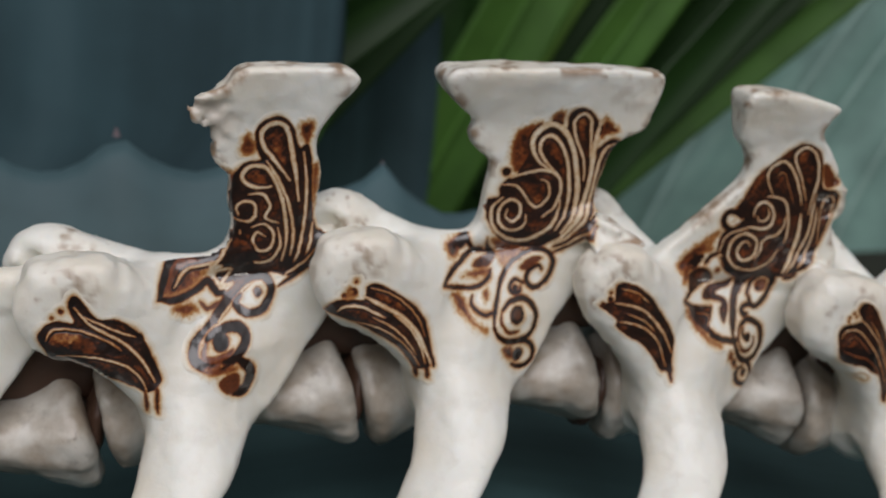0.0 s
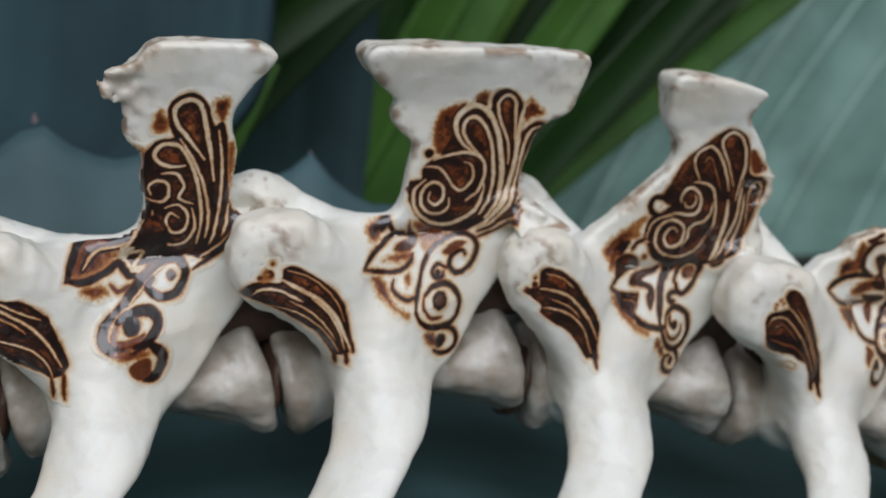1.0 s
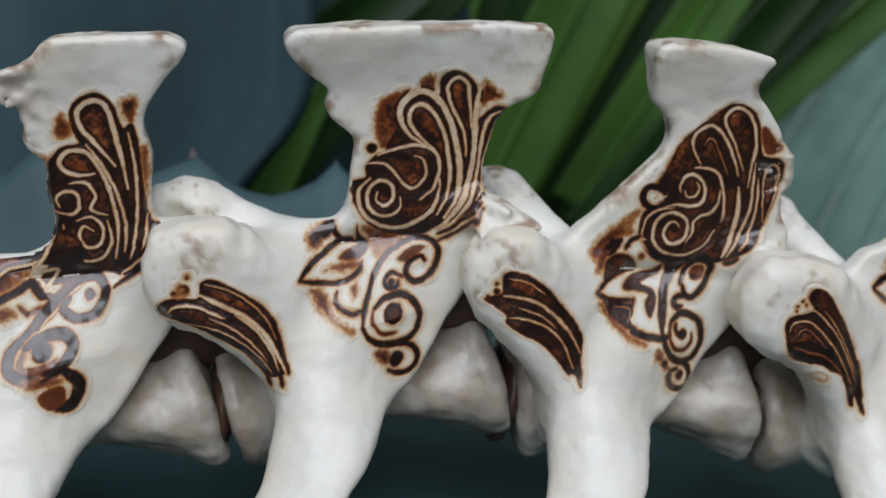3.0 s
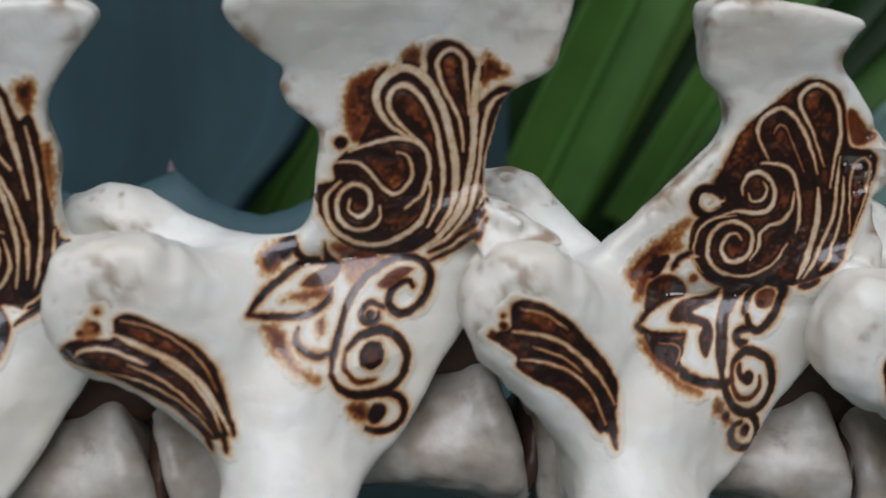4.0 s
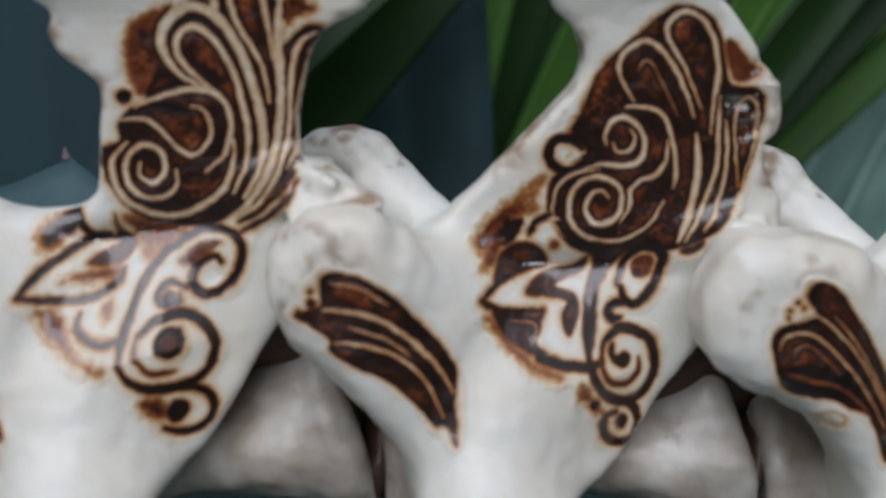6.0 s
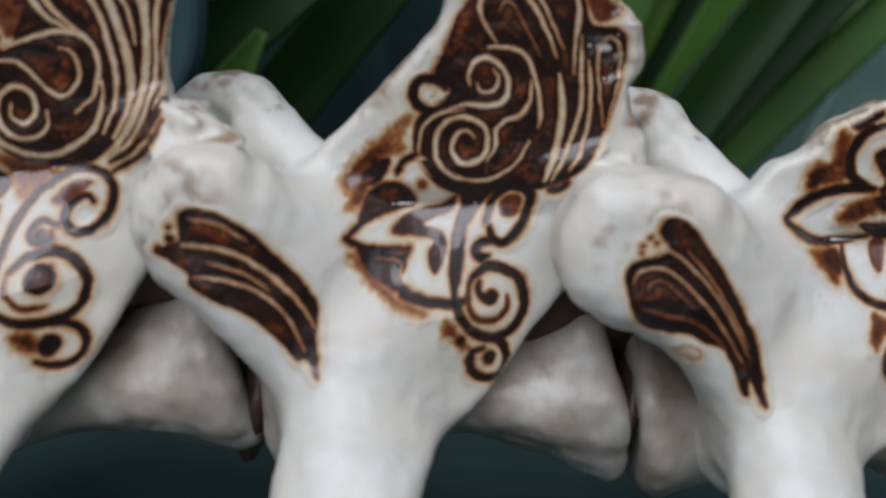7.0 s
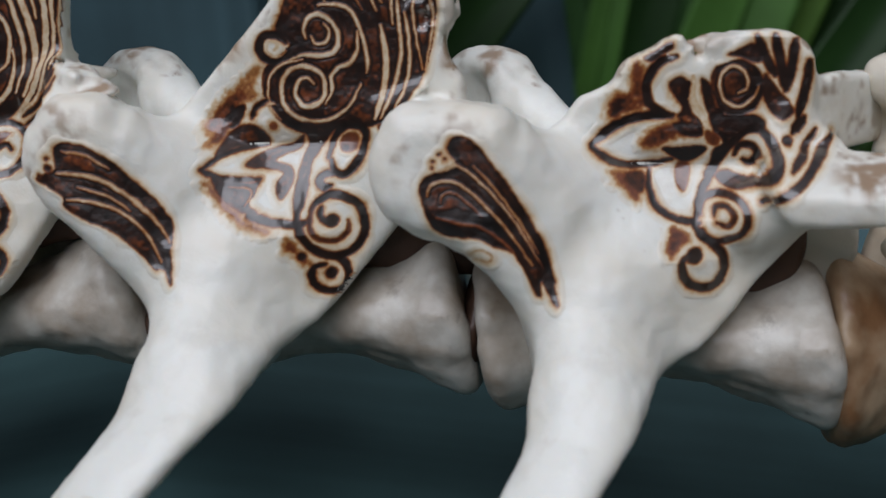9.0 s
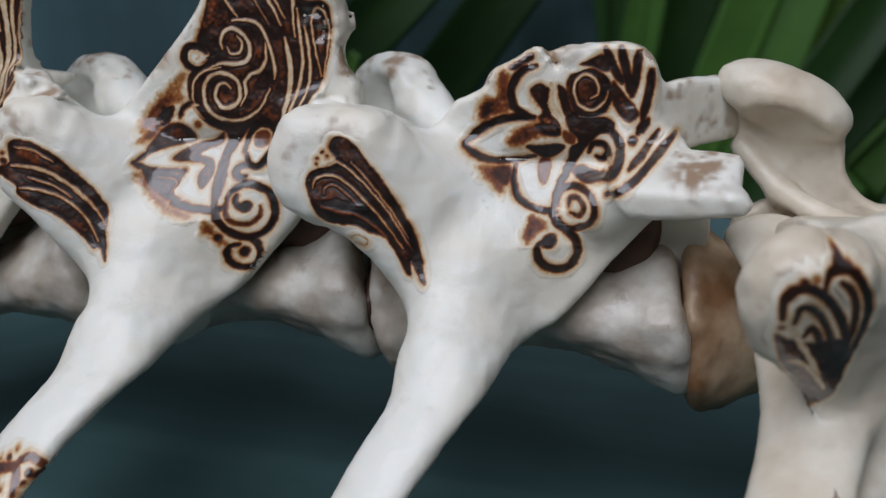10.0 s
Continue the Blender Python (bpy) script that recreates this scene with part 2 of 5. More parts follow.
def plate(outline, middle, half, curve=4, soft=1.2):
    """A slab over an outline in x and z. middle(x, z) is its y, half(x, z) its half thickness."""
    poly = spline(outline, curve, True) if curve > 1 else np.array(outline, float)
    lo, hi = poly.min(0), poly.max(0)
    gx, gz = np.meshgrid(np.linspace(lo[0], hi[0], 9), np.linspace(lo[1], hi[1], 9))
    my, th = middle(gx, gz) + 0 * gx, half(gx, gz) + 0 * gx

    def f(x, y, z):
        x2, z2 = (x[:, :1, :], z[:, :1, :]) if x.ndim == 3 else (x, z)
        d = inside_outline(x2, z2, poly) + soft
        e = np.abs(y - middle(x2, z2)) - half(x2, z2) + soft
        return np.minimum(np.maximum(d, e), 0) + np.sqrt(np.maximum(d, 0) ** 2 + np.maximum(e, 0) ** 2) - soft
    return f, (lo[0] - 1, (my - th).min() - 1, lo[1] - 1), (hi[0] + 1, (my + th).max() + 1, hi[1] + 1)


class Shape:
    """Parts melted together: each with its softness k; negative k cuts away."""

    def __init__(self):
        self.ops, self.rough = [], None

    def add(self, prim, k=3.0):
        self.ops.append((*prim, k))
        return self

    def melt(self, field, d, k):
        if k < 0:
            h = np.maximum(-k - np.abs(field + d), 0) / -k
            return np.maximum(field, -d) + h * h * -k / 4
        h = np.maximum(k - np.abs(field - d), 0) / k
        return np.minimum(field, d) - h * h * k / 4

    def at(self, x, y, z):
        field = np.full(np.shape(x), 60.0)
        for f, lo, hi, k in self.ops:
            field = self.melt(field, f(x, y, z), k)
        return field + self.rough(x, y, z) if self.rough else field

    def mesh(self, name, h):
        lo = np.min([o[1] for o in self.ops if o[3] > 0], 0) - 2.5
        hi = np.max([o[2] for o in self.ops if o[3] > 0], 0) + 2.5
        axes = [np.arange(lo[k], hi[k] + h, h) for k in range(3)]
        field = np.full([len(a) for a in axes], 30.0, dtype=np.float32)
        for f, a, b, k in self.ops:
            pad = abs(k) + 2.0
            cut = tuple(slice(max(int((a[i] - pad - lo[i]) / h), 0), int((b[i] + pad - lo[i]) / h) + 2) for i in range(3))
            g = np.meshgrid(*[axes[i][cut[i]] for i in range(3)], indexing="ij")
            field[cut] = self.melt(field[cut], f(*g).astype(np.float32), k)
        if self.rough:
            near = np.nonzero(np.abs(field) < 2.0)
            p = [axes[k][near[k]] for k in range(3)]
            field[near] += self.rough(*p).astype(np.float32)
        self.grid = field, lo, h
        verts, quads = skin(field, lo, h)
        me = bpy.data.meshes.new(name)
        me.from_pydata((verts * 0.001).tolist(), [], quads.tolist())
        me.polygons.foreach_set("use_smooth", np.ones(len(me.polygons), dtype=bool))
        return me


def skin(field, lo, h):
    """A quad mesh over the zero level of a field."""
    s = field < 0
    corners = [(i, j, k) for i in (0, 1) for j in (0, 1) for k in (0, 1)]
    n = np.array(field.shape) - 1
    cut = lambda a, c: a[c[0]:c[0] + n[0], c[1]:c[1] + n[1], c[2]:c[2] + n[2]]
    count = sum(cut(s, c).astype(np.int8) for c in corners)
    cells = np.argwhere((count > 0) & (count < 8))
    ident = np.full(n, -1, dtype=np.int64)
    ident[tuple(cells.T)] = np.arange(len(cells))
    val = [field[cells[:, 0] + c[0], cells[:, 1] + c[1], cells[:, 2] + c[2]] for c in corners]
    total, hits = np.zeros((len(cells), 3)), np.zeros(len(cells))
    for a in range(8):
        for b in range(a + 1, 8):
            step = np.array(corners[b]) - corners[a]
            if np.abs(step).sum() != 1:
                continue
            m = (val[a] < 0) != (val[b] < 0)
            t = np.where(m, val[a] / np.where(m, val[a] - val[b], 1), 0)
            total += np.where(m[:, None], np.array(corners[a]) + t[:, None] * step, 0)
            hits += m
    verts = lo + h * (cells + total / hits[:, None])
    quads = []
    for ax in range(3):
        o1, o2 = [np.eye(3, dtype=int)[(ax + k) % 3] for k in (1, 2)]
        first = [slice(1, -1)] * 3
        second = [slice(1, -1)] * 3
        first[ax], second[ax] = slice(0, -1), slice(1, None)
        sa, sb = s[tuple(first)], s[tuple(second)]
        off = np.ones(3, dtype=int)
        off[ax] = 0
        e = np.argwhere(sa != sb)
        flip = sb[tuple(e.T)]
        e = e + off
        ids = [ident[tuple((e - d).T)] for d in (o1 * 0, o1, o1 + o2, o2)]
        q = np.stack(ids, 1)
        q[flip] = q[flip][:, ::-1]
        quads.append(q)
    return verts, np.concatenate(quads)


def part(name, me, mat, parent, label=""):
    ob = new(name, me)
    if mat:
        me.materials.append(mat)
    ob.parent = parent
    if label:
        ob["label"] = label
    return ob

# ---- the spine: vertebrae in millimetres, x along the spine, y away, z up, origin in the middle of the spinous process ----
HOME = Vector((0.064, 0.195, 0.090))
GRAIN = 0.55


def step(a, b, v):
    t = np.clip((v - a) / (b - a), 0, 1)
    return t * t * (3 - 2 * t)


def flank(x, z):
    """The near face of the arch: upright below the spinous process, a shoulder that slopes out to the root of the transverse process."""
    upright = 1.0 + np.minimum(0.2 * np.maximum(z + 8, 0), 0.8) - 0.012 * np.maximum(-9 - z, 0) ** 2
    shoulder = 2.4 - 0.75 * np.clip(-5.5 - z, 0, 11)
    return upright + (shoulder - upright) * step(9, -5, x) * step(0, -8, z)


def wall(z):
    """Half the thickness of the arch wall."""
    return 1.3 + 1.1 * step(-6, -15, z)


def vertebra_shape(top, lip=3.0, reach=33.0, swell=1.0, broken=None, sweep=0.0, lobe=(-26, 9.5, -1.2), tail=23.0, sag=0.0, knob=6.5, stout=8.2, flap=False):
    """Neural arch with its spinous, articular and transverse processes."""
    s = Shape()
    tall = max(p[1] for p in top)
    left = min(p[0] for p in top)
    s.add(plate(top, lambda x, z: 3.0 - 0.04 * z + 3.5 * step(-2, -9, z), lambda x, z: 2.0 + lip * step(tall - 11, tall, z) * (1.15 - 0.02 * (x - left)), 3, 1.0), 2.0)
    roof = [(-19, -5), (-8, -3), (6, 0), (15, -3), (15, -10), (11, -15), (4, -23.5), (-2, -28), (-17, -28), (-19, -18)]
    # back: fuller far wall, shaped so the camera sees nothing through the arch.
    back = [(-19, -5), (-8, -3), (6, 0), (16, -3), (20, -12), (19, -20), (10, -28), (-17, -28), (-19, -18)]
    e = reach - 33.0
    bar = [(-29 - e, 0.8), (-32 - e, -2.5), (-33 - e, -7), (-30.5 - e, -12), (-25.5, -16.5), (-19, -22), (-14, -25), (-13, -16), (-12.5, -10), (-17, -5.5), (-20, -2), (-23, 0.8)]
    for far in (False, True):
        side = (lambda v: 6.0 - v) if far else (lambda v: v)
        wide = 6.0 if far else 0.0
        s.add(plate(back if far else roof, lambda x, z, side=side, wide=wide: side(flank(x, z) + wall(z)) + wide * step(-4, -13, z), lambda x, z: wall(z), 3, 1.0), 1.5)
        if far:
            if lobe:
                lx, ly, lz = lobe
                s.add(ball((lx, ly, lz), (knob, 4.5, knob), (0, 30, 0)), 2.0)
                s.add(rod((lx + 3, ly - 0.5, lz + 1.0), (-12, side(0), -7.5), 4.2, 3.0), 3.0)
                s.add(rod((lx + 2, ly + 0.5, lz - 3), (-13, side(-6), -22), knob * 0.7, 5.0), 3.0)
                s.add(ball((lx - 2, ly - 4.1, lz - 1.0), (3.4, 2.0, 4.2), (0, 30, 20)), -2.5)
        else:
            s.add(plate(bar, lambda x, z: -5.0 + 0.10 * (z + 8) + 0.32 * np.maximum(x + 23, 0), lambda x, z: 4.6 * swell + 0 * z, 3, 3.6), 3.5)
            s.add(rod((-22, -3, -7), (-13, 4, -8), 4.2, 4.0), 4.0)
            s.add(plate([(-25, -7), (-17, -6), (-9, -8), (-5, -14), (-7, -25), (-17, -24), (-23, -15)], lambda x, z: -3.2 + 0.2 * (x + 22) + 0.28 * (z + 15), lambda x, z: 3.0 + 0 * x, 3, 1.5), 4.0)
        drop = -0.4 * sag if far else sag
        tongue = [(8, -2), (14, 0 - drop), (tail - 4, -1 - drop), (tail, -2.8 - drop), (tail - 2.5, -4.8 - drop), (14, -5.5 - drop), (8, -6 - drop)]
        if sag and far:
            tongue = [(8, -2), (13, 4.0), (tail - 5, 4.6), (tail, 2.5), (tail, -3), (14, -5), (8, -6)]
        if flap and not far:
            s.add(plate([(12.5, -1.6), (16, -1.2), (19, -3.4), (21.8, -5.8), (17, -6.2), (12.5, -6.4)], lambda x, z: 3.0 + 1.2 * z, lambda x, z: 1.2 + 0 * z, 3, 0.5), 0.8)
        if sag and not far:
            s.add(blade((9, -2.5, -6.2), (22.6, -3.4, -6.8), 5.4, 5.2, 2.0, 1.3, (0.05, -0.5, 1)), 2.0)
            s.add(plate([(9, -8.6), (16, -8.0), (24.2, -7.9), (24.3, -11.0), (17, -11.6), (10, -11.8)], lambda x, z: -6.8 + 0 * x, lambda x, z: 1.6 + 0 * x, 2, 1.2), 1.6)
            s.add(rod((6, 0, -12), (14, -1, -9), 4.0, 2.5), 3.0)
        else:
            s.add(plate(tongue, lambda x, z, side=side: side(3.0 - 0.05 * (x - 6) ** 2), lambda x, z: 1.7 + 0.25 * sag, 3, 1.0), 2.0)
        a, b, c, d = (-9.8, side(-4.0), -27), (-12.4 - max(sweep, 0) * 0.38, side(-17), -33), (-19 - sweep * 0.75, side(-27.5), -42), (-28 - sweep, side(-41), -57)
        s.add(rod((-12, side(-2), -20), (-12, side(1), -29), 6.0, 6.5), 4.0)
        # The far process is a short stub, kept out of the camera's view.
        if far:
            s.add(blade(a, (-14, side(-22), -27), 7.6, 6.0, 4.0, 2.2), 4.0)
            continue
        s.add(horn([a, b, c, d], stout, stout - 2.4, 3.6, 1.8), 3.5)
        s.add(rod((-10, 1.5, -19), (-12.5, -13, -29.5), 4.2, 3.4), 7.0)

    if sag:
        pore = random.Random(3)
        for _ in range(60):
            u = pore.uniform(-4.2, 2.4)
            s.add(ball((u, pore.choice((-0.2, 0.2, 2.5, 4.5)), 8.4 + 0.1 * u + pore.uniform(-2.2, 0.9)), [pore.uniform(0.5, 0.85)] * 3), -0.3)

    def rough(x, y, z):
        crag = step(-15, -21, x) * step(-21, -16, z) * step(-9.0, -7.5, y)
        d = crag * (0.45 * np.abs(lattice(x, y, z, 4.2, 31)) + 0.30 * lattice(x, y, z, 1.9, 32) - 0.2)
        d = d + 0.20 * lattice(x, y, z, 6.0, 1) + 0.10 * lattice(x, y, z, 2.6, 2) + 0.09 * lattice(x, y, z, 1.2, 7)
        if broken:
            bx, bz, r, amp = broken
            d = d + amp * step(r, r * 0.4, np.hypot(x - bx, z - bz)) * (lattice(x, y, z, 2.2, 3) + 0.6 * lattice(x, y, z, 1.1, 4))
        return d
    s.rough = rough
    return s


def body_shape(low=0.0, start=-25.0, end=16.0):
    """The vertebral body: a waisted spool with rounded rims and a ridge along its flank."""
    centre, half = (start + end) / 2, (end - start) / 2

    def f(x, y, z):
        lean = x - centre + 0.17 * (z + 26.5 + low)
        r = 5.0 + 6.8 * np.minimum(np.abs(lean / half), 1.1) ** 1.6
        n = 2.1
        q = np.abs(y - 9.0) ** n / r ** n + np.abs(z + 26.5 + low) ** n / r ** n
        d = (q ** (1 / n) - 1) * r * 0.85 + 3.2
        e = np.abs(lean) - half + 3.2
        return np.minimum(np.maximum(d, e), 0) + np.sqrt(np.maximum(d, 0) ** 2 + np.maximum(e, 0) ** 2) - 3.2
    s = Shape()
    s.add((f, (start - 5, -6, -41 - low), (end + 5, 24, -12 - low)), 1.0)
    s.add(rod((start + 12, 5.0, -25.5 - low), (end - 5, 1.0, -26.5 - low), 2.4, 2.0), 6.0)
    s.rough = lambda x, y, z: 0.5 * lattice(x, y, z, 5.0, 5) + 0.25 * lattice(x, y, z, 2.2, 6) + 0.1 * lattice(x, y, z, 1.2, 16)
    return s


def stained(me, top, all_over=0.0, sore=None):
    """Marks brown stains: along the rim of the spinous process, on the lobes and on the facets. all_over adds brown for
    the last vertebra's tone and its hollow's shade.
    """
    co = np.empty(len(me.vertices) * 3, dtype=np.float32)
    me.vertices.foreach_get("co", co)
    x, y, z = co.reshape(-1, 3).T * 1000
    rim = step(-2.2, -0.4, inside_outline(x, z, spline(top, 3, True))) * (z > 2)
    facet = step(8, 3, np.hypot(x + 30, z + 4) + 0.5 * np.abs(y + 9)) + step(6, 2, np.hypot(x - 18, z + 4)) + step(7, 3, np.hypot(x + 27, z - 1) + 0.6 * np.abs(y - 5))
    facet = facet + 0.3 * step(12, 19, x) * step(-14, -8, z)
    if sore:
        facet = facet + 1.2 * step(sore[2], sore[2] * 0.4, np.hypot(x - sore[0], z - sore[1]))
    patch = step(-0.15, 0.9, lattice(x, y, z, 3.0, 21) + 0.7 * lattice(x, y, z, 1.2, 22) + 0.4 * lattice(x, y, z, 0.7, 23))
    value = np.clip((0.95 * rim + 0.95 * facet + all_over) * patch, 0, 1)
    if sore:
        value = np.maximum(value, (0.42 + 0.2 * patch) * step(sore[2] * 0.9, sore[2] * 0.5, np.hypot(x - sore[0], 1.3 * (z - sore[1]))))
    me.attributes.new("stain", "FLOAT", "POINT").data.foreach_set("value", value.astype(np.float32))


# Spinous outlines, fitted to the camera's view.
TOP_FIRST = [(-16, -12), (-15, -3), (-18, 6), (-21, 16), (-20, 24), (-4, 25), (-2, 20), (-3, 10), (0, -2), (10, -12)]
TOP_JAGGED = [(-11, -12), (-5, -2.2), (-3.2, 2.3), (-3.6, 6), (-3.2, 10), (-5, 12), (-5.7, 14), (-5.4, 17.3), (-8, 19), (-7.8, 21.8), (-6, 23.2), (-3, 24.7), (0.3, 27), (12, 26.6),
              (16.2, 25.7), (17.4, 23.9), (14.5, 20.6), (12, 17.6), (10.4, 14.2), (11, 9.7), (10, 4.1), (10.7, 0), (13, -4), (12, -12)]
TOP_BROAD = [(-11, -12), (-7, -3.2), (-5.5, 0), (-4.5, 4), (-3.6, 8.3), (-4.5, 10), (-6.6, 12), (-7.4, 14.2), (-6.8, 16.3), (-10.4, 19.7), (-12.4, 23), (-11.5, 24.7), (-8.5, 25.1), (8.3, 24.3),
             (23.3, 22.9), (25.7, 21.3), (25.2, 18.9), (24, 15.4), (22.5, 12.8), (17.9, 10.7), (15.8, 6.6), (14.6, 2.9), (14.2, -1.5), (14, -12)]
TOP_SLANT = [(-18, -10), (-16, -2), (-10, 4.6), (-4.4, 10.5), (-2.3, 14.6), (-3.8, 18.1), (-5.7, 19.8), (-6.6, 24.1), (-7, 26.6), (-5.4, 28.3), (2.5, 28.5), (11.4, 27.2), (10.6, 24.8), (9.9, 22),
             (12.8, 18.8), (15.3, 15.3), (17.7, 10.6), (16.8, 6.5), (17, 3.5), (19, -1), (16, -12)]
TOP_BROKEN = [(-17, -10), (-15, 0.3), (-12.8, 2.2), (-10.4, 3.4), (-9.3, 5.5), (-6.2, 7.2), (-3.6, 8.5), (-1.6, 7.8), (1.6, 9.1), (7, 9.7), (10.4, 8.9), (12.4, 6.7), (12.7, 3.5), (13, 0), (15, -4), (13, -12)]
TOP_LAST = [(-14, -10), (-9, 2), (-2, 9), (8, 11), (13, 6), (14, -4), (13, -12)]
SPINE = [
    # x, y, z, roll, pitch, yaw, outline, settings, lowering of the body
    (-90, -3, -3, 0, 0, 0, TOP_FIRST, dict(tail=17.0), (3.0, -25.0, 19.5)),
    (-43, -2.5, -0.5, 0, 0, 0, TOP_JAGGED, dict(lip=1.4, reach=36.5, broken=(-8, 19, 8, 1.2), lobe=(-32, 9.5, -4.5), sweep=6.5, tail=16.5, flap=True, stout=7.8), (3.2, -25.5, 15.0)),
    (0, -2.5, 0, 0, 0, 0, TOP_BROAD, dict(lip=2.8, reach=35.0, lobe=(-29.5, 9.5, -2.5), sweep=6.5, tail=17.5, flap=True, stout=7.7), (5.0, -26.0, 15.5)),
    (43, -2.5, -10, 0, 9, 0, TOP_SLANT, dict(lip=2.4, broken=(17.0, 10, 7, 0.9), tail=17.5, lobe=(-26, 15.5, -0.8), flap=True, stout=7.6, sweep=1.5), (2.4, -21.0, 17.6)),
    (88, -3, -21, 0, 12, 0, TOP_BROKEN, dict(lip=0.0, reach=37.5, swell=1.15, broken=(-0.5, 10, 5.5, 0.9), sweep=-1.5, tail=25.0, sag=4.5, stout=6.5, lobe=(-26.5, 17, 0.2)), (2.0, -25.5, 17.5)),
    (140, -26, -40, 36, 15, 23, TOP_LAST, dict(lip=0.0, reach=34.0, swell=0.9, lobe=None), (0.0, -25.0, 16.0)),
]


def moved(prim, inv):
    """A primitive given in the spine's frame, for a vertebra whose frame is reached by inv."""
    f, lo, hi = prim
    m = np.array(inv)
    back = np.array(inv.inverted())
    ends = np.array([[*(m[:3, :3] @ np.array(c) + m[:3, 3])] for c in np.array(np.meshgrid(*zip(lo, hi))).reshape(3, 8).T])

    def g(x, y, z):
        q = [(back[k, 0] * x + back[k, 1] * y + back[k, 2] * z + back[k, 3]).ravel() for k in range(3)]
        return f(*q).reshape(np.shape(x))
    return g, ends.min(0), ends.max(0)


def ear(shape, inv):
    """The last vertebra's far facet: a hooded ear over a hollow wall that sweeps down to the arch."""
    hood = moved(ball((117, 9.5, -25.5), (9.5, 6.0, 4.6), (0, 33, 0)), inv)
    shell = moved(plate([(109.2, -23), (112, -21), (120, -24), (124, -31), (123.5, -37), (127, -42), (136, -44), (134, -49), (122, -45), (114, -38), (110.5, -31)], lambda x, z: 13.5 - 0.12 * (x - 112), lambda x, z: 1.6 + 0 * x, 3, 1.0), inv)
    shape.add(hood, 2.0)
    shape.add(moved(ball((115.8, 3.8, -32.2), (8.6, 7.2, 6.0), (0, 35, 0)), inv), -0.8)
    shape.add(shell, 2.0)
    for a, b in [((110.3, 12.5, -31), (114.5, 10, -38)), ((114.5, 10, -38), (121, 5, -42.5)), ((121, 5, -42.5), (131, -4, -44.5))]:
        shape.add(moved(rod(a, b, 1.5, 1.7), inv), 1.5)
    shape.add(moved(horn([(114.5, -20, -51), (113.5, -28, -57), (109.5, -41, -63.5), (102, -60, -74)], 6.6, 5.6, 4.0, 2.2), inv), 3.0)
    shape.add(moved(plate([(108, -40), (122, -42), (124, -56), (107, -54)], lambda x, z: 13.0 + 0 * x, lambda x, z: 2.0 + 0 * x, 3, 1.0), inv), 2.0)


LOOKS = ["white varnished vertebra at the row's end, with a burnt feather",
         "white varnished vertebra with a chipped ragged spinous process and burnt scrolls",
         "white varnished vertebra with a broad flaring spinous process and burnt scrolls",
         "white varnished vertebra with a slanted spinous process and burnt scrolls",
         "white varnished vertebra with a broken-off spongy top and burnt petals",
         "cream vertebra lying askew, with an ear-shaped facet and a burnt feather"]
shapes = []
for px, py, pz, roll, pitch, yaw, top, settings, (low, start, end) in SPINE:
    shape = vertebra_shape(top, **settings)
    last = px > 100
    turn = Matrix.Translation((px, py, pz)) @ pose(0, 0, 0, roll, pitch, yaw)
    if last:
        ear(shape, turn.inverted())
    me = shape.mesh("vertebra", GRAIN)
    bone = new("vertebra", me)
    me.materials.append(CREAM if last else BONE)
    stained(me, top, 0.12 if last else 0.0, settings.get("broken"))
    bone.matrix_world = Matrix.Translation(HOME + Vector((px, py, pz)) * 0.001) @ pose(0, 0, 0, roll, pitch, yaw)
    tagged(bone, LOOKS[len(shapes)], "vertebra", "vertebrae of the spine")
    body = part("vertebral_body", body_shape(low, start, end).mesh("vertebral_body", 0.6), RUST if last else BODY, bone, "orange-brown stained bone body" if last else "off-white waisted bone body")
    if last:
        body.matrix_local = bone.matrix_world.inverted() @ Matrix.Translation(HOME + Vector((131.5, -0.5, -26.5)) * 0.001) @ pose(0, 0, 0, 0, 15, 0) @ Matrix.Diagonal((1.0, 1.15, 1.3, 1.0))
    if px < 100:
        disc = Shape().add(ball((start - 1.0, 9.0, -26.5 - low), (2.0, 8.6, 8.6), (0, 10, 0)), 1.0)
        disc.rough = lambda x, y, z: 0.4 * lattice(x, y, z, 2.0, 8)
        part("dried_disc", disc.mesh("dried_disc", 0.8), DISC, bone, "dark brown dried cartilage")
    # Dark sheet added in the canal: its unlit depth painted as brown.
    shade_sheet = Shape().add(blade((-20, 6.3, -16), (12 if px > 60 else 20, 6.3, -17), 6.5, 7.0, 1.7, 1.7, (0, 1, 0)), 1.0)
    shade_sheet.rough = lambda x, y, z: 0.5 * lattice(x, y, z, 3.0, 9)
    part("canal_shade", shade_sheet.mesh("canal_shade", 1.0), DISC, bone, "dark brown sheet for the shade in the canal")
    shapes.append((shape, bone))


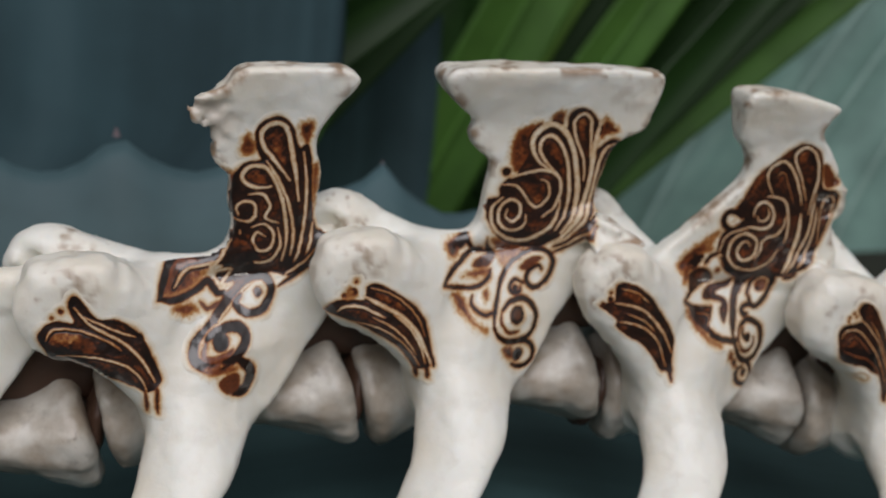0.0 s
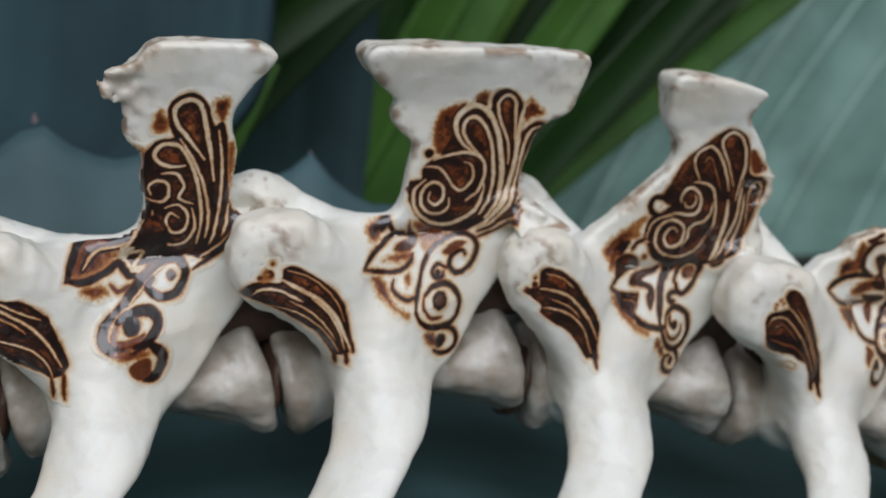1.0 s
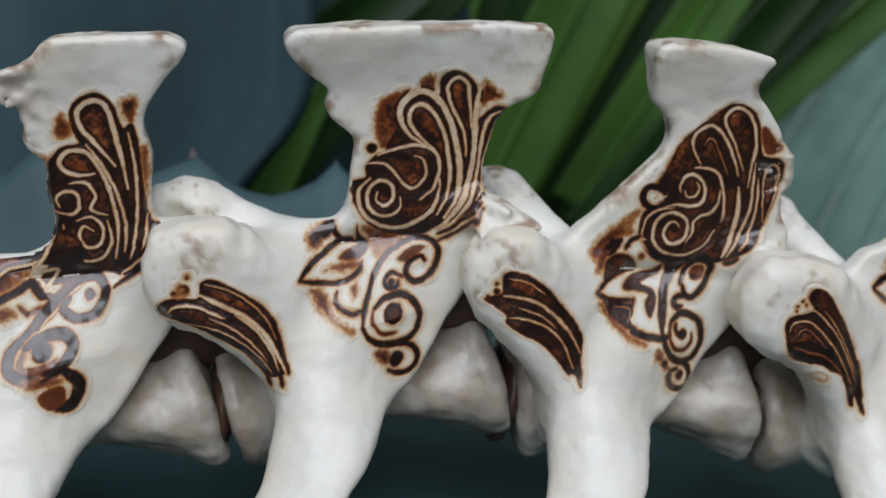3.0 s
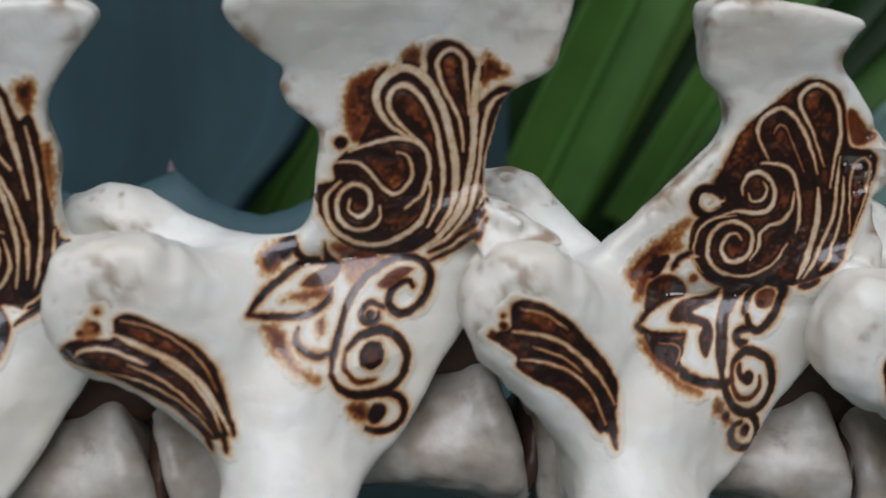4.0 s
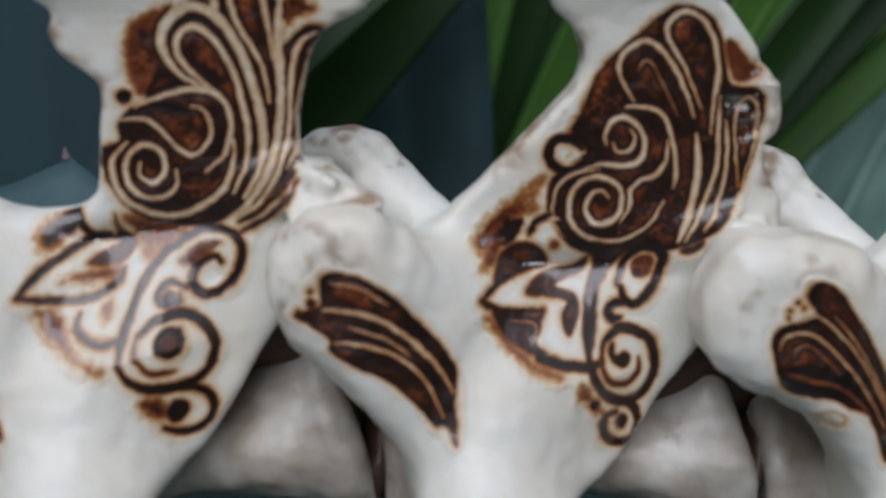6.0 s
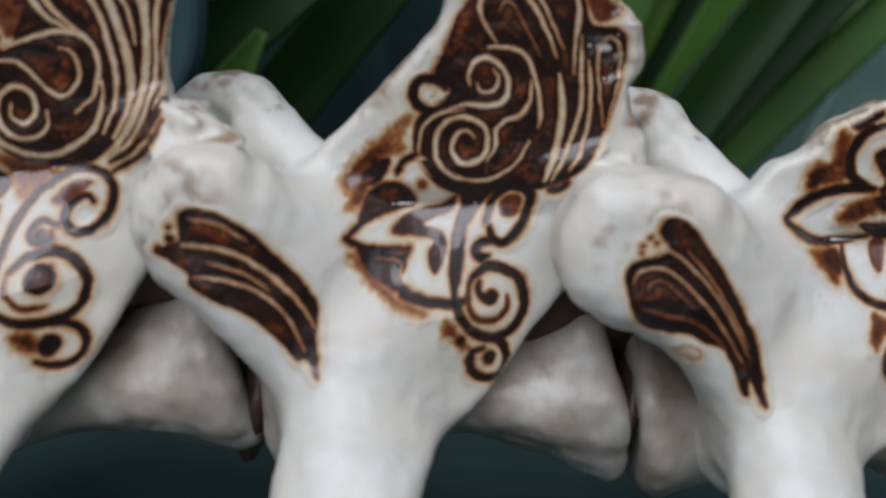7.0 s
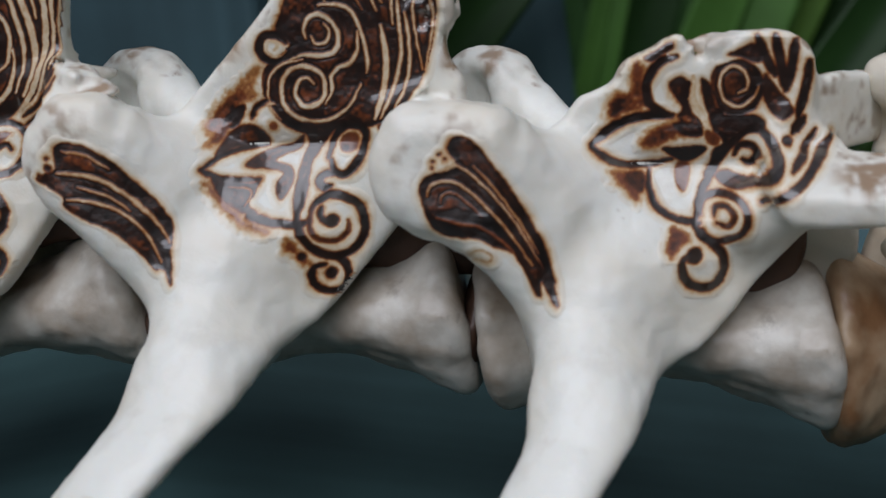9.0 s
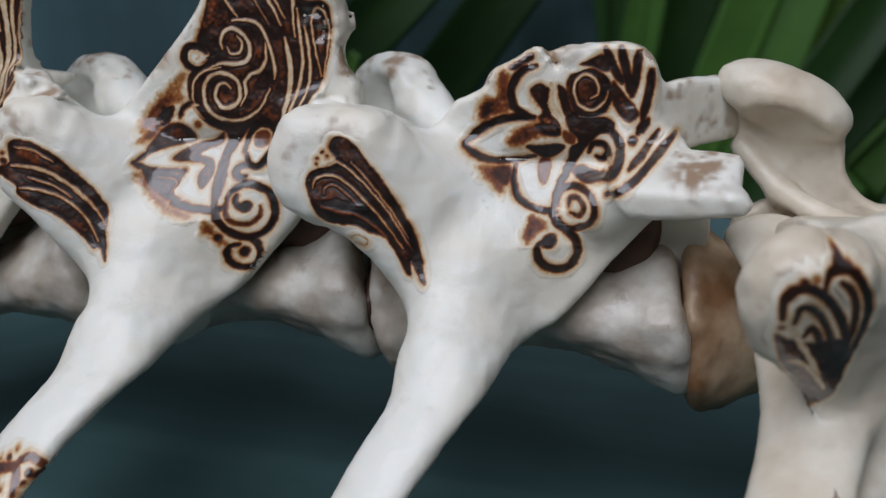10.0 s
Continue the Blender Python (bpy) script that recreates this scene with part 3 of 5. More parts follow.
# ---- carving: burnt strokes drawn on the near face in x and z (millimetres) ----
class Design:
    """Painted in order: fills, strokes and dots, each with its depth of burn from 0 (bare bone) to 1 (charred). Where
    the varnish gleams, some depths are lowered to paint the sheen.
    """

    def __init__(self):
        self.marks = []

    def fill(self, burn, *p):
        self.marks.append(("fill", 0.0, burn, spline(np.reshape(p, (-1, 2)), 4, True)))

    def line(self, width, burn, *p):
        self.marks.append(("line", width * (0.8 if burn < 0.3 else 0.6), burn, spline(np.reshape(p, (-1, 2)), 7)))

    def dot(self, radius, burn, x, z):
        self.marks.append(("line", radius, burn, np.array([(x, z), (x + 0.01, z)])))

    def paint(self, x, z):
        burn = np.zeros(x.shape, dtype=np.float32)
        wx = x + 0.10 * lattice(x, 0 * x, z, 0.9, 11) + 0.05 * lattice(x, 0 * x, z, 0.35, 12)
        wz = z + 0.10 * lattice(x, 0 * x, z, 0.9, 13) + 0.05 * lattice(x, 0 * x, z, 0.35, 14)
        speck = lattice(x, 0 * x, z, 0.42, 15)
        tone = lattice(x, 0 * x, z, 2.3, 16)
        for kind, half, depth, p in self.marks:
            lo, hi = p.min(0) - half - 2.0, p.max(0) + half + 2.0
            box = np.nonzero((x > lo[0]) & (x < hi[0]) & (z > lo[1]) & (z < hi[1]))
            if not len(box[0]):
                continue
            u, v = wx[box], wz[box]
            if kind == "fill":
                d = inside_outline(u, v, p)
            else:
                d, where = np.full(u.shape, 1e9), np.zeros(u.shape)
                for i, (a, b) in enumerate(zip(p[:-1], p[1:])):
                    e = b - a
                    h = np.clip(((u - a[0]) * e[0] + (v - a[1]) * e[1]) / (e @ e + 1e-9), 0, 1)
                    r = np.hypot(u - a[0] - h * e[0], v - a[1] - h * e[1])
                    where = np.where(r < d, i + h, where)
                    d = np.minimum(d, r)
                end = np.minimum(where, len(p) - 1 - where) / max(len(p) - 1, 1)
                d = d - half * (0.55 + 0.45 * step(0.0, 0.22, end) if len(p) > 2 else 1.0)
            old = burn[box]
            if kind == "fill" and depth < 0.6:
                d = d + 0.35 * speck[box] + 0.3 * tone[box]
                cover = step(0.45, -0.75, d)
                level = depth + 0.10 + 0.16 * speck[box] + 0.22 * tone[box]
            elif kind == "fill":
                cover = step(0.24, -0.22, d)
                level = np.minimum(depth, 0.79 + 0.16 * step(-0.85, -0.25, d) + 0.16 * speck[box] + 0.26 * tone[box])
            elif depth < 0.4:
                old = np.maximum(old, 0.95 * step(0.6, 0.2, d) * (old > 0.3))
                cover = step(0.22, -0.16, d)
                level = max(depth, 0.14) + 0.22 * step(-0.16, 0.16, d) + 0.05 * speck[box] + 0.06 * tone[box]
            else:
                cover = step(0.30, -0.24, d)
                level = depth - 0.22 * step(-0.2, 0.25, d) + 0.05 * speck[box] + 0.10 * tone[box]
            new_burn = old + (level - old) * cover
            if depth > 0.3:
                new_burn = np.maximum(new_burn, (0.17 + 0.16 * tone[box]) * step(0.85, 0.0, d))
                new_burn = np.maximum(new_burn, (0.045 + 0.03 * tone[box]) * step(1.9, 0.3, d))
            burn[box] = new_burn
        return burn


def facing(shape):
    """The y of the near face over the shape's own grid of x and z, filled out a little past its rim."""
    field, lo, h = shape.grid
    solid = field < 0
    hit = solid.any(1)
    k = np.maximum(solid.argmax(1), 1)
    i, j = np.indices(hit.shape)
    a, b = field[i, k - 1, j], field[i, k, j]
    y = np.where(hit, lo[1] + h * (k - 1 + a / np.where(a == b, 1, a - b)), np.nan)
    for _ in range(2):
        pad = np.pad(y, 1, constant_values=np.nan)
        near = np.stack([pad[1 + dx:pad.shape[0] - 1 + dx, 1 + dz:pad.shape[1] - 1 + dz] for dx in (-1, 0, 1) for dz in (-1, 0, 1)])
        ok = np.isfinite(near)
        mean = np.where(ok, near, 0).sum(0) / np.maximum(ok.sum(0), 1)
        y = np.where(np.isfinite(y), y, np.where(ok.any(0), mean, np.nan))
    return y


def cubic(t):
    return [0.5 * (-t + 2 * t * t - t ** 3), 0.5 * (2 - 5 * t * t + 3 * t ** 3), 0.5 * (t + 4 * t * t - 3 * t ** 3), 0.5 * (t ** 3 - t * t)]


def sample(field, lo, h, p):
    """A field's value and slope at the points p."""
    g = [np.clip((a - o) / h, 1, n - 2.001) for a, o, n in zip(p, lo, field.shape)]
    i = [a.astype(int) for a in g]
    t = [a - b for a, b in zip(g, i)]
    c = [[[field[i[0] + a, i[1] + b, i[2] + k] for k in (0, 1)] for b in (0, 1)] for a in (0, 1)]
    mix = lambda u, v, w: u + (v - u) * w
    e = [[mix(c[a][b][0], c[a][b][1], t[2]) for b in (0, 1)] for a in (0, 1)]
    value = mix(mix(e[0][0], e[0][1], t[1]), mix(e[1][0], e[1][1], t[1]), t[0])
    sx = mix(e[1][0], e[1][1], t[1]) - mix(e[0][0], e[0][1], t[1])
    sy = mix(e[0][1], e[1][1], t[0]) - mix(e[0][0], e[1][0], t[0])
    q = [mix(mix(c[0][0][k], c[1][0][k], t[0]), mix(c[0][1][k], c[1][1][k], t[0]), t[1]) for k in (0, 1)]
    return value, [sx / h, sy / h, (q[1] - q[0]) / h]


def carve(owner, name, label, design, pitch=0.14):
    """A thin burnt skin that follows the near face of the bone under the design."""
    shape, bone = owner
    field, lo, h = shape.grid
    face = facing(shape)
    pts = np.concatenate([m[3] for m in design.marks])
    a, b = pts.min(0) - 1.2, pts.max(0) + 1.2
    x, z = np.meshgrid(np.arange(a[0], b[0], pitch), np.arange(a[1], b[1], pitch), indexing="ij")
    burn = design.paint(x, z)
    gx, gz = np.clip((x - lo[0]) / h, 1, face.shape[0] - 3.001), np.clip((z - lo[2]) / h, 1, face.shape[1] - 3.001)
    ix, iz = gx.astype(int), gz.astype(int)
    wx, wz = cubic(gx - ix), cubic(gz - iz)
    y = sum(wx[m] * wz[n] * face[ix + m - 1, iz + n - 1] for m in range(4) for n in range(4))
    good = np.isfinite(y)
    p = [x.copy(), np.nan_to_num(y) - 0.1, z.copy()]
    level = -0.10 + 0.16 * step(0.0, 0.05, burn)
    for _ in range(4):
        value, slope = sample(field, lo, h, p)
        step_by = np.clip((value - level) / np.maximum(sum(g * g for g in slope), 0.05), -0.4, 0.4)
        p = [np.where(good, a - step_by * g, a) for a, g in zip(p, slope)]
    n0, n1 = x.shape
    ident = np.arange(n0 * n1).reshape(n0, n1)
    corner = lambda v: np.stack([v[:-1, :-1], v[1:, :-1], v[1:, 1:], v[:-1, 1:]])
    yy = corner(p[1])
    keep = corner(good).all(0) & (corner(burn).max(0) > 0.015) & (yy.max(0) - yy.min(0) < 1.6)
    quads = corner(ident)[:, keep].T
    used, quads = np.unique(quads, return_inverse=True)
    quads = quads.reshape(-1, 4)
    verts = np.stack([a.ravel()[used] for a in p], 1)
    me = bpy.data.meshes.new(name)
    me.from_pydata((verts * 0.001).tolist(), [], quads.tolist())
    me.attributes.new("burn", "FLOAT", "POINT").data.foreach_set("value", burn.ravel()[used].astype(np.float32))
    me.polygons.foreach_set("use_smooth", np.ones(len(me.polygons), dtype=bool))
    return part(name, me, BONE, bone, label)


d = Design()
d.fill(0.88, -4.8, 2.6, -4.6, -0.3, -3.4, -2.8, -1.4, -5.0, 1.4, -6.0, 4.6, -6.3, 6.5, -5.4, 8.0, -4.8, 10.4, -3.9, 12.7, -2.1, 13.7, -0.5, 14.8, 2.7, 15.7, 6.0, 16.9, 9.1, 18.4, 11.0, 17.0, 11.8, 15.5, 11.2, 14.2, 10.2, 14.0, 12.5, 14.0, 15.0, 12.7, 16.8, 11.0, 17.5, 9.5, 17.0, 8.8, 15.7, 8.8, 13.7, 8.0, 13.9, 5.6, 15.1, 3.8, 14.0, 3.1, 13.2, 0.6, 10.7, 0.7, 7.1, -1.1, 6.2, -2.6, 4.9, -2.7, 3.3)
d.fill(0.52, -0.1, 13.6, 1.9, 14.9, 4.6, 15.5, 3.8, 14.0, 2.8, 12.1, 2.6, 10.5, 3.5, 8.7, 0.1, 7.2, -0.9, 10.0)
d.fill(0.8, 1.4, 8.6, 2.6, 10.5, 3.5, 8.7, 5.6, 7.6, 3.0, 7.3, 0.6, 7.4)
d.fill(0.5, 5.2, 11.8, 6.7, 12.3, 7.9, 10.8, 8.7, 8.4, 8.9, 6.1, 7.5, 8.0, 5.9, 9.9)
d.fill(0.5, 10.6, 15.6, 11.7, 15.7, 12.1, 13.3, 12.5, 10.4, 12.4, 7.8, 11.4, 9.9, 10.7, 12.9)
d.fill(0.48, 15.2, 8.6, 16.9, 10.3, 15.9, 7.1, 14.9, 4.7, 14.1, 2.6, 14.0, 5.6)
d.fill(0.5, 2.9, -1.2, 5.8, -1.1, 7.4, 1.7, 8.1, 1.0, 6.9, -2.6, 4.9, -4.0, 2.7, -2.9)
d.fill(0.45, 4.9, 5.3, 5.7, 3.4, 4.5, 1.6, 2.9, 1.7, 3.3, 2.4, 4.5, 3.3)
d.fill(0.5, 6.4, 16.7, 8.2, 17.1, 8.1, 15.0, 7.2, 14.5, 6.1, 15.4)
d.fill(0.55, 15.1, 15.5, 16.4, 14.8, 18.0, 13.0, 15.9, 12.5, 14.6, 11.8)
d.line(0.63, 0.06, 6.1, 7.1, 4.0, 8.9, 3.0, 10.9, 3.0, 12.6, 4.1, 14.1, 5.9, 14.9, 7.6, 14.3, 9.2, 12.4, 10.1, 10.0, 10.7, 7.0, 11.0, 3.6, 10.7, 0.7, 9.7, -1.8, 8.1, -3.9)
d.line(0.46, 0.12, 7.6, 6.3, 5.8, 8.0, 4.5, 9.8, 4.2, 11.3, 4.7, 12.5, 5.9, 13.0, 7.1, 12.4, 8.3, 10.5, 9.2, 7.9, 9.4, 5.3, 9.5, 2.0, 8.7, -0.8, 7.1, -3.2)
d.line(0.4, 0.12, 12.0, 5.0, 11.9, 8.5, 10.6, 11.8, 9.9, 14.4, 10.4, 15.9, 11.7, 16.4, 12.8, 15.4, 13.0, 13.2, 13.1, 9.7, 13.1, 6.9)
d.line(0.58, 0.06, 14.6, 15.0, 13.9, 11.9, 13.6, 8.8, 13.2, 5.4, 12.4, 2.0, 11.2, -0.9, 9.4, -3.5, 7.0, -5.5)
d.line(0.4, 0.1, 17.5, 10.9, 15.7, 10.1, 14.7, 8.1, 14.1, 5.4, 13.6, 2.7, 12.6, -0.1, 10.7, -3.2, 8.2, -5.6)
d.line(0.31, 0.15, 16.7, 9.5, 15.6, 6.9, 14.5, 3.9, 14.0, 0.6, 12.7, -1.3)
d.line(0.4, 0.08, -0.7, 6.3, 1.7, 6.9, 4.4, 7.2, 6.5, 6.8, 7.7, 5.7, 8.1, 4.0, 7.6, 2.0, 6.7, 0.3, 4.9, -0.8)
d.line(0.34, 0.15, -2.3, 5.2, -0.1, 5.0, 1.3, 3.8, 2.4, 2.1, 3.7, 0.9, 5.3, 1.6, 6.1, 3.3, 5.7, 5.0, 4.6, 5.6)
d.line(0.46, 0.1, -2.0, 3.1, -3.5, 1.8, -4.0, -0.1, -3.3, -2.3, -1.4, -4.0, 1.1, -4.8, 3.6, -4.3, 6.1, -2.9, 7.6, -0.4, 8.0, 1.9)
d.line(0.4, 0.12, 2.0, -0.3, 1.9, -1.7, 0.6, -2.7, -1.1, -2.6, -2.5, -1.4, -2.7, 0.4, -1.9, 2.0, -0.5, 2.6, 0.8, 1.8, 1.1, 0.3, 0.4, -1.0, -0.8, -1.1, -1.5, -0.2, -1.2, 0.9)
d.dot(0.74, 0.93, -1.5, 7.4)
d.line(0.74, 0.93, 0.5, 6.0, 2.3, 5.9, 4.2, 5.0)
d.line(0.46, 0.9, 13.4, -1.5, 11.8, -3.4, 9.4, -5.3, 7.2, -6.3)
d.line(0.41, 0.9, 13.6, -2.4, 12.0, -4.5, 9.9, -6.2, 7.1, -7.4)
d.fill(0.55, -11.7, -3.7, -8.2, -2.7, -7.9, -3.8, -9.1, -5.3, -10.9, -6.2, -11.9, -5.5)
d.fill(0.9, -9.8, -3.5, -8.2, -2.8, -8.0, -3.8, -9.2, -5.2)
d.line(0.68, 0.93, -8.0, -2.5, -7.9, -4.1, -6.8, -5.5, -5.4, -5.7)
d.fill(0.42, -3.9, -3.9, -1.2, -4.7, 1.8, -6.3, -0.5, -8.0, -2.1, -8.6, -3.0, -6.8)
d.fill(0.92, -4.5, -3.7, -4.2, -5.2, -3.0, -6.8, -4.1, -7.2, -4.7, -6.0)
d.line(0.62, 0.92, -13.6, -9.1, -11.8, -7.6, -9.2, -6.5, -7.0, -5.8, -4.9, -6.2)
d.line(0.53, 0.85, -13.6, -9.1, -11.6, -10.0, -9.1, -10.6, -7.0, -10.6, -4.9, -9.8, -4.3, -8.9)
d.fill(0.7, -7.6, -7.8, -5.4, -6.9, -3.1, -6.9, -4.4, -8.3, -5.9, -8.4)
d.fill(0.5, -10.0, -8.8, -8.1, -8.3, -4.7, -8.7, -5.1, -9.5, -7.3, -9.5)
d.fill(0.45, -12.5, -10.8, -11.2, -10.8, -10.0, -12.0, -9.3, -14.2, -8.2, -15.7, -6.6, -16.7, -7.2, -17.3, -9.1, -15.9, -11.4, -13.6, -12.1, -11.9)
d.line(0.52, 0.82, -8.5, -11.8, -8.9, -12.9, -8.1, -14.0, -6.6, -14.8, -5.2, -14.7)
d.fill(0.55, -6.7, -11.6, -5.4, -11.3, -5.7, -12.5, -6.4, -13.0)
d.line(0.56, 0.93, 1.9, -6.8, -0.7, -8.4, -2.9, -10.7, -4.2, -13.1, -5.1, -15.1, -5.6, -17.0)
d.line(0.67, 0.93, 0.5, -7.7, 3.3, -6.6, 5.6, -6.8, 7.0, -8.5, 6.5, -10.7, 4.9, -12.3, 3.0, -12.6, 1.9, -11.4, 2.3, -10.1, 3.3, -9.4, 4.5, -9.2, 4.9, -10.0)
d.fill(0.6, 0.9, -9.1, 3.2, -7.6, 5.2, -8.0, 3.9, -8.8, 2.1, -9.7)
d.line(0.49, 0.93, 1.2, -11.6, -0.2, -10.8, -1.4, -11.6, -1.1, -12.6, 0.2, -12.8, 0.6, -12.1)
d.dot(0.51, 0.9, -0.4, -12.1)
d.line(0.74, 0.93, -5.5, -16.8, -4.9, -18.3, -3.1, -19.6, -0.3, -20.2, 2.1, -19.5, 3.3, -17.3, 2.5, -15.1, 0.7, -13.8, -1.7, -13.8, -3.4, -14.7)
d.line(0.48, 0.68, -3.7, -15.1, -3.9, -16.7, -2.7, -18.3, -0.7, -18.7)
d.dot(1.39, 0.93, -0.8, -16.0)
d.dot(0.77, 0.7, -0.8, -16.0)
d.line(0.18, 0.12, -1.9, -16.7, -1.5, -17.4, -0.3, -17.7, 0.7, -17.1, 0.9, -16.0, 0.3, -14.8, -1.1, -14.4)
d.line(0.65, 0.93, -2.1, -20.2, 0.8, -20.8, 2.2, -22.3, 2.0, -23.8, 0.8, -24.7, -0.9, -24.6, -2.4, -23.6)
d.dot(1.06, 0.93, -1.0, -22.5)
d.fill(0.55, -4.3, -20.6, -2.8, -20.5, -1.7, -21.8, -2.4, -23.0, -3.5, -22.4)
carve(shapes[2], "scroll_carving", "dark brown burnt scrolls and petals", d)
d = Design()
d.fill(0.95, -33.4, -10.5, -32.5, -8.8, -30.4, -8.4, -27.6, -8.7, -27.1, -6.8, -25.4, -6.4, -23, -7.8, -20.1, -10.1, -17.9, -12.9, -17, -16.8, -16.5, -20.6, -17.2, -21.1, -19.6, -21.3, -20.7, -19.5, -22.7, -16.8, -25.8, -14.5, -28.9, -12.5, -31.4, -11.3)
d.line(0.5, 0.12, -27.5, -8.2, -25.8, -9.3, -23.9, -10.5, -21.5, -12.3, -19.3, -14.9, -17.9, -18.1, -17, -20.9)
d.line(0.33, 0.15, -31.8, -10.4, -30.8, -9.6, -28.5, -9.7, -26.1, -10.9, -24.4, -11.9)
d.line(0.22, 0.15, -29.9, -12.1, -25.9, -13.3, -22.5, -15.6, -20.3, -18.3, -18.8, -21)
d.line(0.22, 0.15, -26.4, -11.6, -23.3, -13.6, -21, -16.1, -19.4, -18.9)
d.fill(0.42, -25.8, -7.5, -24.1, -8.2, -21.7, -10.1, -19.5, -12.9, -21.9, -11.3, -24.8, -9.3)
d.line(0.22, 0.2, -26.5, -7, -24.3, -7.7, -21.4, -9.7, -18.9, -12.8, -17.8, -16.1)
d.line(0.28, 0.15, -23, -11.6, -20.7, -13.8, -18.8, -17.1, -17.9, -20.5)
d.dot(0.61, 0.85, -29.2, -7.3)
d.dot(0.39, 0.8, -30.7, -7.8)
d.dot(0.33, 0.6, -28.7, -5.7)
d.fill(0.4, -30.4, -7, -29.6, -6.4, -28.8, -8, -30.4, -8.4)
d.line(0.5, 0.8, -19.5, -21, -19.2, -22.9)
d.line(0.5, 0.8, -17.8, -20.9, -17.6, -23)
carve(shapes[2], "feather_carving", "dark burnt feather of curved lines", d)
d = Design()
d.fill(0.93, -3.5, 7.3, -2.6, 9.7, -1.3, 13.1, 0.4, 15.4, 2.3, 17.0, 4.4, 18.9, 5.9, 20.0, 8.0, 19.9, 9.9, 18.9, 11.1, 16.3, 11.9, 13.0, 13.1, 12.4, 14.7, 12.3, 15.7, 11.2, 15.6, 8.5, 15.1, 5.0, 14.1, 1.9, 12.7, -0.6, 10.9, -2.8, 8.9, -3.9, 5.8, -4.7, 3.7, -4.4, 1.0, -5.1, -1.8, -4.7, -3.7, -3.3, -4.9, -1.2, -5.6, 0.8, -5.2, 2.8, -3.6, 4.1, -1.8, 5.7)
d.fill(0.5, -4.0, 7.3, -2.6, 10.0, -1.3, 13.1, 0.1, 15.0, 0.8, 15.3, 0.0, 13.1, -1.0, 10.7, -2.1, 8.4, -3.2, 7.1)
d.fill(0.42, -13.0, -3.6, -11.6, -1.5, -9.1, 0.8, -6.6, 3.1, -5.4, 3.0, -6.4, 1.4, -6.3, -0.6, -8.1, -1.4, -8.6, -3.1, -10.2, -3.7, -11.8, -5.0)
d.fill(0.9, -10.7, -3.5, -9.5, -1.9, -7.8, -1.3, -8.4, -3.1, -9.5, -4.1)
d.fill(0.55, 2.6, 17.2, 3.8, 18.5, 4.5, 19.2, 4.9, 17.8, 4.0, 16.7)
d.fill(0.55, 6.1, 18.1, 7.4, 19.0, 8.7, 17.8, 9.5, 15.6, 9.8, 12.9, 8.8, 13.2, 7.3, 15.4, 6.4, 16.9)
d.fill(0.6, 11.2, 16.6, 12.3, 16.7, 13.9, 14.8, 15.4, 14.2, 14.2, 13.1, 12.5, 13.0)
d.fill(0.48, 13.5, 9.4, 14.2, 10.6, 14.9, 9.8, 14.7, 7.1, 14.3, 4.3, 13.5, 1.2, 13.1, 1.5, 13.3, 5.0)
d.fill(0.45, 3.6, -1.1, 5.8, 1.2, 7.1, 3.0, 7.3, -0.1, 5.9, -2.1, 2.9, -3.6, -0.2, -3.6, 2.4, -2.5)
d.fill(0.52, 3.4, 6.9, 4.8, 6.5, 5.2, 5.3, 3.9, 4.5, 2.5, 4.4, 3.9, 5.8)
d.line(0.38, 0.08, 9.4, 10.2, 7.3, 14.3, 5.5, 17.2, 5.6, 18.6, 7.0, 19.5, 8.9, 18.7, 10.2, 16.6, 10.8, 13.6, 10.6, 10.3, 10.6, 7.6)
d.line(0.38, 0.08, 2.7, 10.5, 1.2, 12.8, 0.9, 14.7, 1.7, 15.8, 3.3, 16.6, 4.5, 16.2, 6.2, 14.4, 7.8, 11.5, 8.8, 9.2)
d.line(0.17, 0.22, 2.9, 13.6, 3.4, 14.7, 4.4, 14.1, 5.7, 11.9, 7.1, 9.4)
d.line(0.34, 0.08, 1.8, 10.1, 4.2, 10.1, 5.8, 9.1, 6.8, 6.7, 7.4, 3.7, 7.2, 2.0)
d.line(0.52, 0.06, 9.2, 7.5, 9.6, 4.1, 9.4, 1.0, 8.6, -1.8, 8.0, -3.4)
d.line(0.35, 0.1, 11.2, 11.3, 11.4, 8.3, 11.5, 4.5, 10.7, 1.1, 9.4, -2.0, 8.7, -3.4)
d.line(0.31, 0.1, 12.1, 9.0, 12.4, 6.3, 12.4, 2.9, 11.7, 0.1, 10.5, -2.2)
d.line(0.26, 0.12, 13.9, 2.2, 13.3, 6.3, 13.1, 9.6, 13.8, 11.2, 15.0, 10.7, 15.3, 8.5, 15.0, 5.6, 14.2, 2.1)
d.line(0.80, 0.93, -0.9, 4.0, -2.9, 3.6, -4.7, 3.9, -5.6, 5.0, -5.4, 6.3, -4.5, 6.9, -3.2, 6.7, -2.3, 5.9)
d.line(0.20, 0.08, -2.3, 4.9, -3.2, 4.3, -4.2, 4.4, -4.9, 5.1, -4.5, 6.1, -3.6, 6.2, -3.4, 5.5, -3.8, 5.1)
d.line(0.40, 0.08, 0.1, 6.3, -0.0, 7.7, 0.9, 8.9, 2.3, 8.9, 3.5, 7.8, 4.1, 6.4, 3.6, 4.8, 2.0, 4.2, -0.3, 4.3, -1.9, 3.9)
d.line(0.28, 0.1, 0.8, 6.5, 1.4, 5.6, 2.6, 5.8, 3.0, 7.0, 2.4, 8.0)
d.line(0.36, 0.08, 6.3, 6.9, 6.2, 4.7, 5.3, 3.3, 3.8, 2.7, 2.9, 1.7, 2.9, 0.1, 2.0, -1.5)
